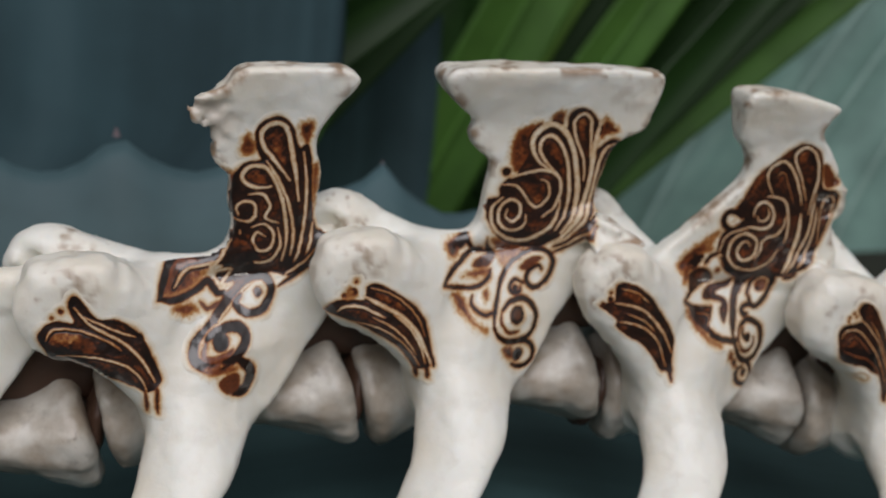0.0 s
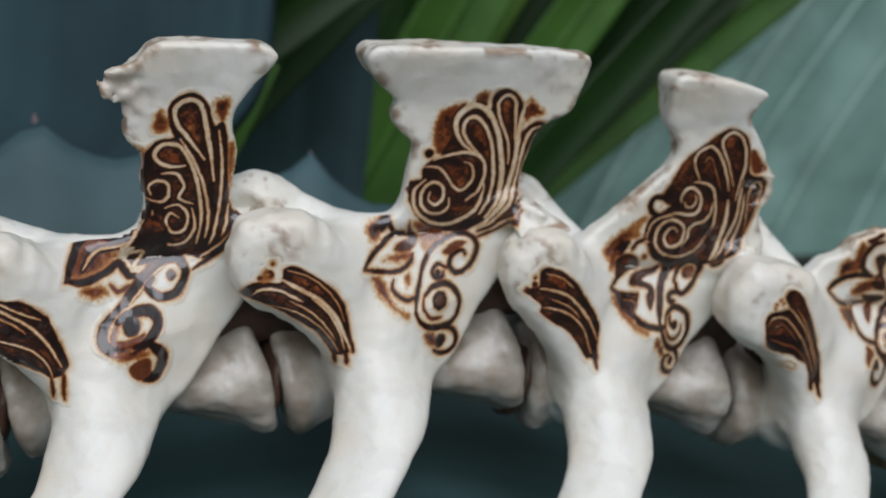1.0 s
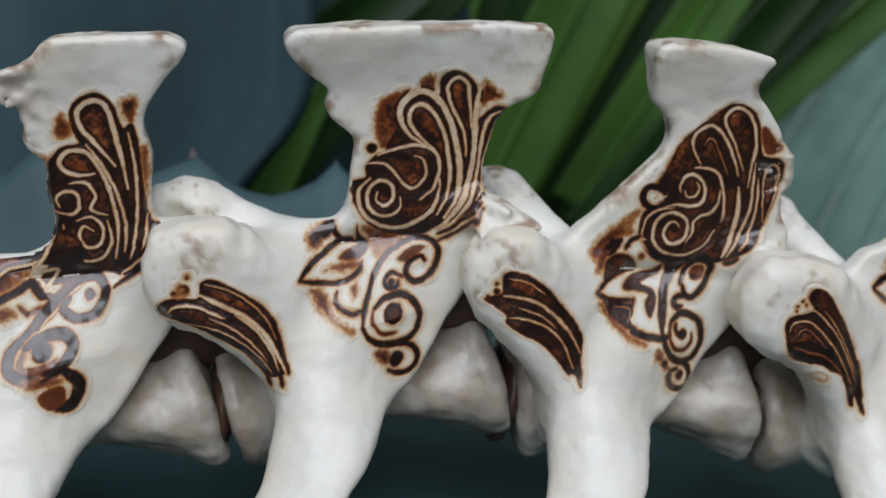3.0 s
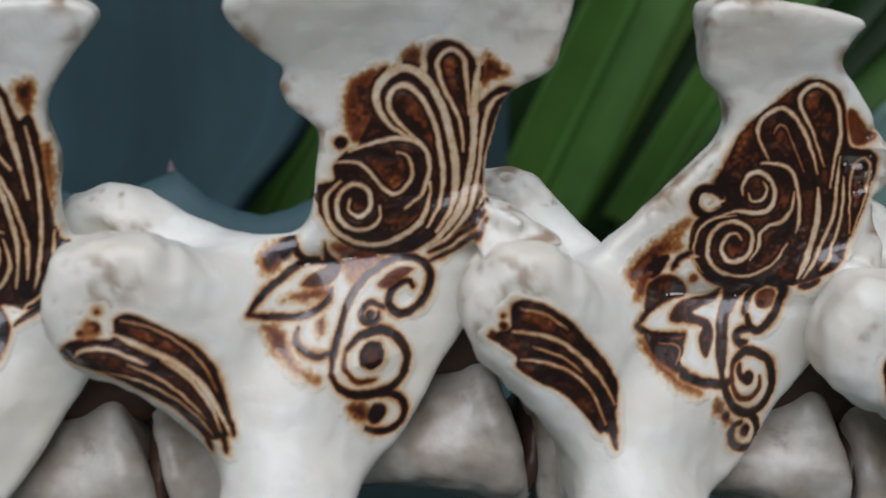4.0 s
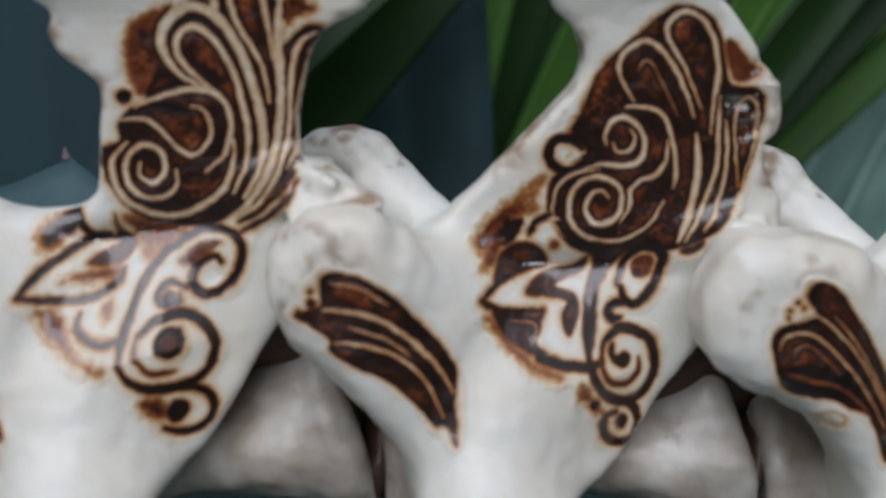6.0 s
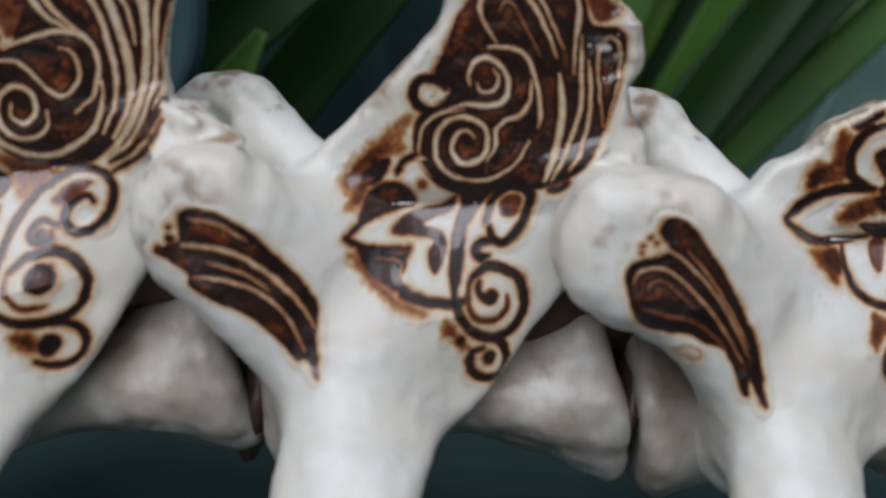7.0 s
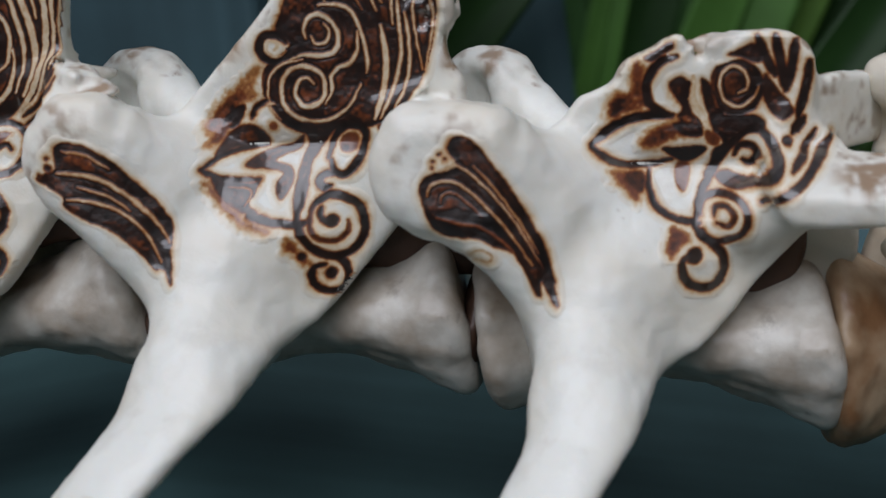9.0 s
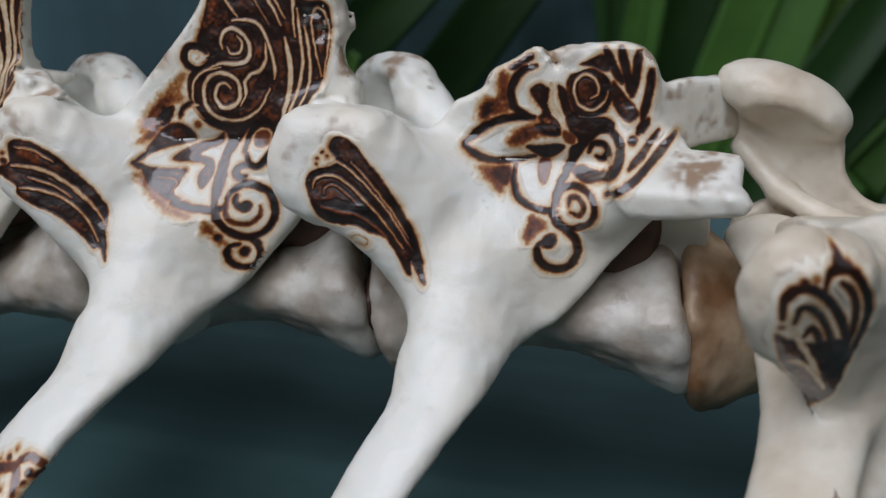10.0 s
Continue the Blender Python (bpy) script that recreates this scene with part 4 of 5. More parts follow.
d.line(0.40, 0.08, 0.7, 0.9, -0.1, 1.7, -1.1, 1.2, -1.6, -0.2, -0.9, -1.5, 0.5, -1.7, 1.7, -0.9, 2.1, 0.7, 1.6, 2.1, 0.1, 3.0, -1.4, 3.0, -2.6, 2.1, -3.2, 0.5, -3.0, -1.4, -1.8, -2.8, -0.1, -3.5, 1.8, -3.5, 3.8, -2.7, 5.4, -1.2, 6.3, 0.6)
d.line(0.24, 0.14, -3.5, -3.2, -4.7, -1.6, -4.8, 0.9, -4.0, 2.6, -2.3, 3.6, -0.3, 3.8)
d.fill(0.42, -12.4, -5.9, -10.7, -3.1, -9.4, -3.6, -10.5, -5.9)
d.line(0.33, 0.08, -6.6, -3.4, -6.6, -2.4, -5.6, -1.4, -4.2, -1.3)
d.line(0.57, 0.85, -7.1, -2.9, -6.5, -1.7, -5.2, -0.9)
d.dot(0.59, 0.5, -4.5, -4.0)
# Violet sheen on this petal painted as a lighter burn.
d.fill(0.78, -10.5, -5.5, -9.1, -4.0, -7.5, -3.6, -6.0, -4.2, -5.0, -5.9, -6.8, -6.4, -9.1, -6.4, -11.0, -7.3)
d.line(0.49, 0.9, -5.4, -6.2, -8.1, -6.5, -10.4, -7.2, -12.3, -8.4)
d.line(0.54, 0.85, -12.3, -8.4, -11.2, -9.2, -9.2, -9.8, -5.8, -10.0)
d.fill(0.75, -7.7, -8.3, -6.1, -7.1, -4.2, -6.5, -2.1, -6.0, -0.9, -5.1, -1.3, -6.6, -3.5, -7.5, -4.3, -8.1, -2.4, -8.7, -1.9, -9.8, -2.5, -11.6, -3.2, -12.5, -3.9, -11.6, -3.9, -10.4, -3.2, -9.5, -5.0, -9.0, -6.6, -8.8)
d.fill(0.8, -11.2, -9.3, -9.2, -9.9, -6.8, -10.4, -5.8, -10.1, -6.2, -11.6, -6.8, -12.6, -5.5, -13.8, -7.3, -13.6, -9.3, -12.5, -10.7, -11.0)
d.line(0.15, 0.2, -9.4, -10.6, -7.1, -10.9, -6.6, -11.6, -7.2, -12.9)
d.fill(0.42, -12.3, -9.9, -11.4, -9.9, -9.6, -11.9, -7.6, -13.6, -5.6, -14.8, -3.6, -15.7, -4.5, -16.2, -6.8, -15.4, -8.8, -14.0, -10.9, -11.9)
d.line(0.75, 0.93, -6.6, -13.9, -4.3, -14.7, -1.5, -15.2, 0.1, -15.1)
d.fill(0.82, -0.9, -3.8, 1.1, -3.8, 3.2, -3.8, 2.5, -5.1, 1.2, -6.7, 0.2, -8.3, -0.1, -10.4, -0.4, -12.8, -1.2, -14.3, -1.8, -12.8, -1.6, -10.4, -1.1, -8.0, -0.4, -6.1)
d.line(0.81, 0.92, 2.1, -7.9, 2.7, -5.9, 4.0, -4.3, 5.6, -3.8, 6.7, -5.1, 6.3, -7.0, 5.4, -8.8, 4.1, -9.9, 2.9, -9.5, 2.5, -8.2)
d.fill(0.6, 3.4, -6.5, 4.3, -5.1, 5.7, -5.2, 5.6, -6.8, 4.4, -7.4)
d.dot(0.45, 0.85, 4.1, -6.8)
d.line(0.73, 0.9, 2.6, -9.8, 1.7, -9.8, 1.1, -10.5, 1.5, -11.3, 2.4, -11.2)
d.line(0.81, 0.93, -1.2, -12.2, -1.2, -14.8, -0.4, -17.0, 1.1, -18.6, 3.1, -19.3, 5.2, -18.6, 6.3, -16.5, 5.8, -13.9, 4.2, -12.6, 2.4, -12.2, 0.9, -12.9, 0.3, -13.9)
d.line(0.55, 0.7, 0.4, -13.4, 0.2, -15.5, 1.2, -17.0, 3.1, -17.6, 4.4, -16.6, 4.4, -15.3)
d.dot(0.75, 0.93, 2.7, -15.2)
d.line(0.54, 0.93, 1.4, -13.6, 1.4, -14.7, 2.7, -15.6)
d.line(0.73, 0.93, 1.5, -19.1, 3.3, -19.6, 4.4, -21.0, 4.2, -22.7, 3.0, -23.4, 1.1, -22.9, 0.4, -21.7, 0.7, -20.4, 1.9, -20.2)
d.dot(0.70, 0.85, 2.5, -21.3)
d.fill(0.5, -2.3, -16.5, -1.4, -17.2, -0.5, -18.6, 0.5, -20.0, -0.5, -20.2, -1.7, -18.8, -2.6, -18.1)
d.dot(0.51, 0.85, -0.6, -19.0)
d.line(0.60, 0.9, 8.5, -4.4, 9.7, -4.2, 10.4, -3.5)
carve(shapes[3], "scroll_carving", "dark brown burnt scrolls and petals", d)
d = Design()
d.fill(0.95, -30.5, -8.4, -28.7, -7.7, -27.9, -7.2, -27.9, -5, -26.5, -4.3, -23.8, -5, -21.1, -6.8, -18.4, -9.6, -16.2, -12, -14.9, -14.6, -15.1, -17.3, -14.9, -19.4, -15.7, -19.4, -16.4, -19.3, -17, -19.3, -19, -17, -22, -14.4, -25.2, -13, -27.1, -11.6, -27.1, -10.7, -29, -9.3)
d.line(0.37, 0.2, -27.7, -7.8, -24.8, -8.1, -22.1, -9, -19.4, -11, -17, -13.5, -15.2, -16.3)
d.line(0.26, 0.15, -26.6, -10.9, -23.7, -11.2, -20.4, -12.6, -18, -14.9, -16.2, -18.5)
d.line(0.21, 0.15, -25.3, -9.5, -22.1, -10.5, -19.4, -12.5)
d.line(0.21, 0.15, -27, -5.4, -24.3, -5.8, -21.6, -7.6)
d.fill(0.5, -26.9, -6, -25.4, -5.6, -23.3, -6.7, -23.8, -7.1, -26.1, -6.7)
d.dot(0.47, 0.8, -28.7, -7.2)
d.dot(0.31, 0.7, -28.8, -6.1)
d.dot(0.31, 0.75, -29.9, -8.1)
d.line(0.49, 0.85, -15.5, -18.8, -15, -21)
carve(shapes[3], "feather_carving", "dark burnt feather of curved lines", d)
d = Design()
d.fill(0.95, -3.6, 6.8, -3.2, 9.4, -2.1, 11.2, -0.3, 12.4, 1.6, 12.6, 0.8, 15.1, 1.3, 17.7, 3.1, 19.0, 5.1, 19.1, 6.8, 17.4, 7.6, 14.1, 9.0, 14.6, 9.5, 11.4, 9.4, 4.9, 9.8, 0.9, 12.2, -0.8, 11.0, -2.5, 8.3, -4.8, 6.5, -6.9, 2.4, -6.2, -1.1, -5.5, -2.9, -1.6, -3.3, 1.8, -4.2, 5.2)
d.fill(0.5, -1.5, 14.6, -0.4, 17.0, 0.8, 15.1, 0.4, 13.6, -1.1, 13.4)
d.fill(0.5, 7.7, 17.7, 10.0, 18.2, 9.6, 15.5, 8.5, 14.6)
d.fill(0.55, -5.6, 12.0, -3.0, 10.8, -3.4, 8.7, -4.8, 10.7)
d.fill(0.5, 3.0, 16.5, 4.7, 17.1, 5.5, 14.2, 5.3, 11.2, 4.1, 13.1, 3.3, 14.9)
d.fill(0.5, -0.6, 10.0, 1.4, 10.6, 2.6, 8.2, 0.6, 8.5)
d.fill(0.5, 9.5, 10.5, 10.7, 11.3, 10.2, 6.6, 9.7, 3.8)
d.fill(0.5, 0.1, -3.3, 3.5, -2.4, 4.5, 0.1, 4.8, -3.2, 2.5, -4.8)
d.line(0.53, 0.08, 5.9, 8.9, 4.0, 11.9, 2.1, 14.7, 1.9, 16.7, 3.0, 17.9, 4.8, 18.1, 6.0, 16.7, 6.5, 13.2, 7.0, 9.3, 7.2, 5.5)
d.line(0.45, 0.1, 3.0, 8.1, 0.8, 8.1, -1.1, 9.2, -1.3, 10.6, 0.5, 11.6, 2.6, 10.9, 4.2, 7.6, 5.0, 3.8, 5.1, -0.4, 4.2, -4.3)
d.line(0.36, 0.1, 2.5, 12.2, 4.1, 9.4, 5.6, 5.2, 6.2, 0.4, 5.6, -3.5)
d.line(0.36, 0.1, 8.3, 13.3, 8.6, 8.7, 8.3, 4.0, 7.5, -0.6, 6.1, -5.2)
d.line(0.36, 0.1, 9.4, 1.6, 8.7, -1.5, 7.4, -4.8, 4.7, -6.7)
d.line(0.27, 0.12, 10.9, -0.6, 8.8, -3.4, 6.1, -6.1)
d.line(0.36, 0.12, -3.1, 3.4, -0.7, 2.7, 0.4, 3.9, 0.1, 5.6, -1.5, 5.9, -2.6, 5.1, -2.3, 3.9)
d.line(0.36, 0.12, -0.5, 7.0, 1.7, 6.9, 2.7, 4.9, 1.9, 3.1, 3.9, 2.0)
d.line(0.36, 0.1, -2.1, 1.3, -2.3, -1.7, -0.3, -4.2, 2.5, -4.0, 4.1, -1.5, 3.8, 1.2)
d.line(0.36, 0.12, -0.3, 1.7, 1.9, 1.9, 3.1, 0.2, 2.5, -1.9, 0.8, -2.3, -0.3, -0.7, 0.5, 0.7, 1.7, -0.0)
d.line(0.55, 0.9, 12.4, -1.0, 9.7, -3.9, 7.0, -6.4, 3.5, -8.4)
d.line(0.45, 0.88, 10.6, -0.6, 7.9, -3.8, 4.2, -6.5)
d.fill(0.38, -15.0, -6.7, -13.8, -4.1, -11.6, -2.2, -7.4, -1.8, -7.5, -5.5, -11.4, -7.1)
d.fill(0.9, -9.6, -2.8, -7.3, -0.9, -3.3, 0.8, -0.1, -1.3, -0.8, -6.0, -4.0, -7.3, -6.3, -6.2, -5.0, -4.3)
d.line(0.96, 0.92, -15.4, -6.7, -14.0, -4.0, -11.8, -2.1, -7.3, -1.1)
d.line(0.79, 0.9, -15.4, -6.7, -12.9, -7.6, -9.5, -7.1, -7.6, -6.5, -6.3, -8.1, -4.4, -8.8)
d.line(0.35, 0.12, -13.0, -6.0, -10.8, -4.4, -7.5, -3.9, -5.1, -3.2)
d.line(0.38, 0.1, -3.6, -0.1, -5.1, -2.6, -6.8, -5.2, -3.8, -5.2, -5.7, -7.7, -3.7, -7.2)
d.fill(0.4, -13.6, -8.4, -10.5, -8.5, -9.4, -10.1, -12.0, -10.2)
d.line(0.54, 0.6, -9.2, -8.7, -8.1, -9.9, -6.4, -9.5)
d.line(1.49, 0.75, 3.0, -5.2, -0.7, -6.6, -4.7, -9.5, -8.2, -12.2)
d.line(0.30, 0.14, 1.3, -6.3, -1.8, -8.1, -5.0, -10.6, -6.7, -11.9)
d.line(1.00, 0.93, -1.3, -7.2, 1.1, -6.6, 2.3, -8.7, 0.7, -11.4, -1.9, -11.5, -3.5, -10.2, -2.7, -9.1)
d.dot(0.77, 0.8, 0.1, -8.9)
d.line(1.24, 0.93, -8.2, -12.2, -10.6, -14.1, -10.8, -16.3, -8.1, -17.6, -4.6, -17.1, -2.6, -15.0, -3.5, -13.1, -6.5, -13.0, -8.6, -13.8)
d.dot(1.28, 0.95, -6.6, -14.6)
d.line(0.70, 0.6, -9.0, -14.4, -9.3, -16.1, -7.0, -16.6, -4.8, -16.0)
d.line(1.27, 0.92, -4.2, -17.3, -2.3, -19.6, -3.3, -22.1, -5.2, -22.2)
d.fill(0.45, -9.6, -17.1, -4.6, -18.2, -5.0, -19.5, -9.0, -18.6)
d.fill(0.62, -7.5, -19.8, -4.3, -19.6, -4.4, -21.9, -6.4, -22.0)
carve(shapes[1], "scroll_carving", "dark brown burnt scrolls and petals", d)
d = Design()
d.fill(0.95, -33.3, -9.6, -32.4, -8, -30.4, -7.3, -28, -7.7, -28.5, -5.4, -28.2, -4.1, -27.3, -3.7, -26.2, -5.2, -24.6, -7.5, -21.6, -8.1, -18.6, -10.9, -17.3, -14.3, -16.1, -17.7, -16.5, -19.2, -18.3, -20, -20, -19, -23.1, -17.1, -27.1, -15.9, -31.2, -16.2, -32.4, -11.9)
d.fill(0.42, -32, -9.7, -30.1, -8.7, -27.4, -9.7, -28.7, -10.9, -31.1, -10.7)
d.line(0.35, 0.12, -27.7, -5.5, -25.7, -8.3, -22.2, -10.8, -19.2, -14, -17, -18.5)
d.line(0.26, 0.2, -32.2, -10.1, -30.9, -8.5, -27.3, -9, -23.5, -11, -21.6, -12.7)
d.line(0.26, 0.15, -30.9, -12.8, -26.1, -13.2, -22.1, -14.6, -19.4, -17.1, -18.3, -20)
d.line(0.26, 0.15, -26.4, -7.1, -22.5, -9.4, -19.4, -11.2)
d.dot(0.43, 0.65, -29.6, -5.9)
d.dot(0.34, 0.55, -31, -6.7)
d.line(0.44, 0.7, -18.6, -19.8, -18.5, -23.2)
d.line(0.44, 0.7, -16.9, -19.2, -17, -23.3)
carve(shapes[1], "feather_carving", "dark burnt feather of curved lines", d)
d = Design()
d.fill(0.55, -11.0, -0.6, -10.2, 2.0, -8.4, 2.4, -8.3, 4.9, -7.6, 5.9, -6.7, 5.0, -6.6, 3.1, -5.9, 0.8, -8.4, -0.4, -10.0, -1.3)
d.fill(0.8, -6.8, 6.2, -5.2, 7.3, -3.9, 8.2, -3.5, 7.4, -4.9, 6.4, -6.1, 5.7)
d.line(0.88, 0.93, -3.1, 6.4, -5.0, 5.7, -6.3, 3.7, -6.3, 1.8, -5.5, 0.5, -3.3, -0.4)
d.fill(0.88, -3.9, 3.0, -2.7, 4.1, -1.3, 3.3, -1.6, 1.6, -0.9, -0.1, 0.2, -1.3, -1.3, -1.9, -2.8, -0.5, -2.2, 0.6)
d.fill(0.5, -3.7, 2.6, -2.6, 3.4, -2.4, 1.7, -3.0, 1.2)
d.fill(0.93, -0.2, 3.9, 0.9, 3.2, 1.4, 1.3, 2.6, 0.0, 1.2, -0.5, 0.3, 1.1)
d.line(0.41, 0.08, -1.1, 4.2, -1.1, 1.8, 0.0, -0.2, 0.9, -1.9)
d.line(0.88, 0.92, -12.4, -3.9, -10.6, -2.3, -8.4, -1.0, -5.8, -0.4, -3.3, -0.4)
d.line(0.67, 0.85, -12.4, -4.2, -10.5, -5.5, -8.2, -6.2, -5.6, -6.1, -3.1, -5.5)
d.fill(0.5, -7.0, -3.7, -5.7, -2.0, -3.2, -0.9, 0.1, -1.7, -0.2, -2.8, -2.4, -2.9, -4.0, -3.9, -5.6, -4.5)
d.fill(0.92, -3.2, -1.3, -1.6, -1.1, 0.2, -1.6, 0.1, -2.7, -1.7, -2.6)
d.fill(0.93, -4.3, -4.3, -2.4, -4.0, 0.7, -3.8, 0.4, -4.8, -1.3, -5.8, -2.6, -5.4)
d.fill(0.95, 1.0, -0.0, 3.2, -0.2, 5.8, -0.1, 7.2, -0.8, 6.9, -2.0, 5.3, -2.3, 4.1, -3.6, 2.7, -5.0, 1.3, -6.7, 0.6, -7.2, 1.3, -5.6, 1.6, -4.1, 2.6, -3.3, 1.5, -2.0, 1.0, -1.0)
d.fill(0.6, 0.7, -1.9, 2.2, -2.6, 1.9, -3.7, 0.8, -3.3)
d.fill(0.93, 1.2, 5.1, 2.6, 5.7, 4.2, 6.2, 6.0, 5.3, 6.9, 3.4, 6.4, 1.1, 4.8, -0.1, 2.9, -0.1, 1.6, 1.2, 0.9, 3.2)
d.fill(0.6, 1.1, 3.2, 1.4, 4.5, 2.3, 5.2, 1.9, 3.3, 2.5, 1.3, 1.7, 1.8)
d.line(0.28, 0.16, 4.1, 2.3, 5.0, 3.0, 5.0, 4.2, 4.1, 5.2, 2.9, 5.3, 2.0, 4.3, 2.0, 2.7, 2.8, 1.3, 4.3, 0.8, 5.7, 1.7, 6.3, 3.3)
d.fill(0.85, 2.5, 6.7, 4.1, 7.5, 5.4, 8.1, 6.5, 6.9, 6.1, 5.8, 4.1, 6.4)
d.line(0.92, 0.92, 5.8, 8.8, 6.6, 7.1, 7.4, 5.6, 8.1, 4.5)
d.line(0.92, 0.92, 7.8, 9.0, 8.3, 7.1, 8.9, 4.7, 9.4, 2.8)
d.line(0.92, 0.92, 10.1, 8.5, 9.9, 6.3, 9.6, 3.4)
d.line(0.92, 0.92, 11.8, 6.2, 11.6, 3.5, 10.8, -0.1)
# Sheen beside the fan, put into the burn depth.
d.fill(0.78, 6.9, 4.7, 8.1, 3.4, 9.8, 1.5, 10.4, 0.4, 9.1, -0.6, 7.5, 0.7, 6.7, 2.6)
d.line(0.99, 0.88, 11.5, -0.2, 10.4, -1.9)
d.line(0.80, 0.9, 15.0, -2.0, 12.6, -4.7, 10.1, -7.3, 6.9, -9.4)
d.line(0.68, 0.85, 13.0, -1.4, 11.3, -4.0, 9.7, -5.7)
d.dot(0.58, 0.9, 9.7, -2.9)
d.line(0.99, 0.93, 6.9, -1.7, 8.2, -3.6, 8.1, -5.7, 6.8, -7.2)
d.line(0.68, 0.92, 4.0, -4.7, 4.6, -3.6, 5.9, -3.6, 6.6, -4.5, 5.9, -5.5, 5.0, -5.2)
d.line(0.79, 0.92, 4.0, -2.8, 2.5, -5.0, 1.3, -7.1, 0.3, -9.4, -0.2, -12.0)
d.line(0.65, 0.88, -5.6, -6.8, -5.7, -8.3, -5.1, -10.1, -3.6, -11.4, -1.6, -12.1, 0.2, -12.5)
d.fill(0.6, -2.6, -6.1, -1.3, -5.7, -0.9, -7.2, -1.6, -9.1, -2.6, -7.9)
d.fill(0.45, -10.5, -6.6, -8.2, -6.8, -6.2, -7.1, -6.3, -9.2, -7.1, -10.2, -8.8, -8.7)
d.fill(0.72, -8.5, -7.1, -6.2, -7.1, -6.4, -9.1, -7.6, -8.3)
d.fill(0.78, 1.9, -7.2, 3.2, -6.5, 5.5, -7.1, 7.1, -7.0, 6.2, -8.0, 3.6, -8.5)
d.line(0.69, 0.82, 0.3, -11.5, 0.7, -9.7, 2.3, -9.0, 4.3, -9.4, 5.3, -11.0, 5.1, -12.9, 3.5, -14.1, 1.7, -14.3, 0.5, -13.2)
d.line(0.57, 0.75, 1.8, -11.5, 2.0, -10.5, 3.1, -10.3, 3.9, -11.3, 3.4, -12.5, 2.1, -12.3)
d.line(0.84, 0.92, -0.6, -12.2, 0.4, -13.8, 1.7, -14.6, 3.0, -15.9, 3.2, -17.9, 1.9, -19.4, -0.2, -19.3, -1.5, -18.1, -1.7, -16.5, -0.8, -15.7)
d.dot(0.94, 0.93, -0.3, -15.9)
d.fill(0.55, -3.2, -12.9, -1.9, -12.9, -0.7, -14.2, -1.9, -15.0, -2.9, -16.1, -3.7, -15.3)
carve(shapes[4], "scroll_carving", "dark brown burnt scrolls and petals", d)
d = Design()
d.fill(0.95, -31.2, -8.9, -31.1, -7.6, -30.1, -6.6, -28.3, -6.2, -27.0, -5.6, -28.2, -3.9, -28.0, -2.7, -27.0, -2.2, -25.5, -2.7, -23.4, -5.0, -21.2, -7.8, -18.9, -11.3, -17.0, -14.9, -15.7, -20.1, -16.2, -20.6, -17.4, -18.2, -17.5, -20.0, -18.5, -18.7, -19.9, -16.0, -22.6, -13.6, -25.6, -13.1, -27.9, -13.5, -29.7, -12.5, -30.6, -10.7)
d.fill(0.72, -27.2, -3.5, -25.8, -3.3, -23.7, -5.8, -21.2, -9.1, -19.3, -12.3, -21.2, -10.5, -24.0, -7.4, -26.2, -5.0)
d.line(2.6, 0.98, -28.6, -11.2, -26.2, -11.9, -23.4, -12.2, -20.6, -14.2)
d.line(0.8, 0.96, -25.4, -5.6, -22.0, -8.8, -18.4, -13.6, -16.2, -18.4)
d.line(0.22, 0.14, -28.3, -5.8, -26.7, -5.7, -24.4, -7.4, -21.7, -10.1, -19.2, -13.6, -17.4, -16.8)
d.line(0.21, 0.14, -30.3, -9.0, -30.1, -8.0, -29.0, -7.4, -27.6, -7.3, -25.7, -8.3, -23.3, -10.4, -20.8, -13.2, -18.5, -16.4)
d.line(0.19, 0.2, -25.3, -5.5, -22.7, -8.2, -20.0, -11.7, -17.9, -15.1)
d.line(0.21, 0.34, -28.8, -9.7, -28.6, -8.8, -27.5, -8.5, -25.9, -9.5, -24.2, -11.0)
d.line(0.19, 0.4, -29.2, -11.3, -26.9, -11.8, -24.3, -12.2, -21.8, -13.8, -20.0, -15.7)
d.line(0.47, 0.9, -20.3, -15.0, -19.0, -17.0, -17.8, -19.8)
d.line(0.48, 0.9, -18.3, -15.8, -16.8, -18.2, -15.6, -21.0)
d.dot(0.22, 0.8, -29.8, -5.2)
d.dot(0.25, 0.8, -29.1, -4.4)
d.dot(0.17, 0.8, -29.8, -5.9)
d.dot(0.17, 0.8, -28.4, -4.9)
d.line(0.23, 0.4, -25.5, -15.3, -24.4, -14.8, -22.9, -15.4, -23.3, -16.1, -24.8, -15.9)
carve(shapes[4], "feather_carving", "dark burnt feather of curved lines", d)
d = Design()
d.fill(0.93, -31.2, -7.6, -29.8, -8.1, -26.7, -8.6, -23.8, -7.9, -22.1, -10.4, -21.8, -15, -22.7, -17.8, -22.9, -20.6, -23.3, -20.9, -24.2, -17.8, -23.8, -20.6, -24, -20.8, -26.1, -15.5, -28.3, -12.9, -30.3, -9.8)
d.line(0.82, 0.92, -31.1, -5.6, -31.5, -3.6, -30.6, -2.2, -29, -1.8, -26.8, -3.1, -24.6, -5.8, -22.5, -9.7)
d.line(0.65, 0.9, -29.6, -6, -29.7, -4.2, -28.6, -4, -26.7, -5.6, -24.9, -8.2, -23.7, -10.8)
d.line(0.6, 0.88, -28, -7.7, -27.5, -6.7, -26.2, -8.2, -25.2, -10.4)
d.line(0.77, 0.92, -27.9, -1.5, -27.7, -0, -26, 0.4, -24, -1, -22.3, -4.2, -21.9, -8.2, -21.8, -11.5)
d.line(0.65, 0.85, -26.4, -0.7, -24.8, -2, -23.5, -5, -23, -8.1)
d.line(0.49, 0.15, -28.6, -11.2, -26.2, -11.9, -23.2, -15.1)
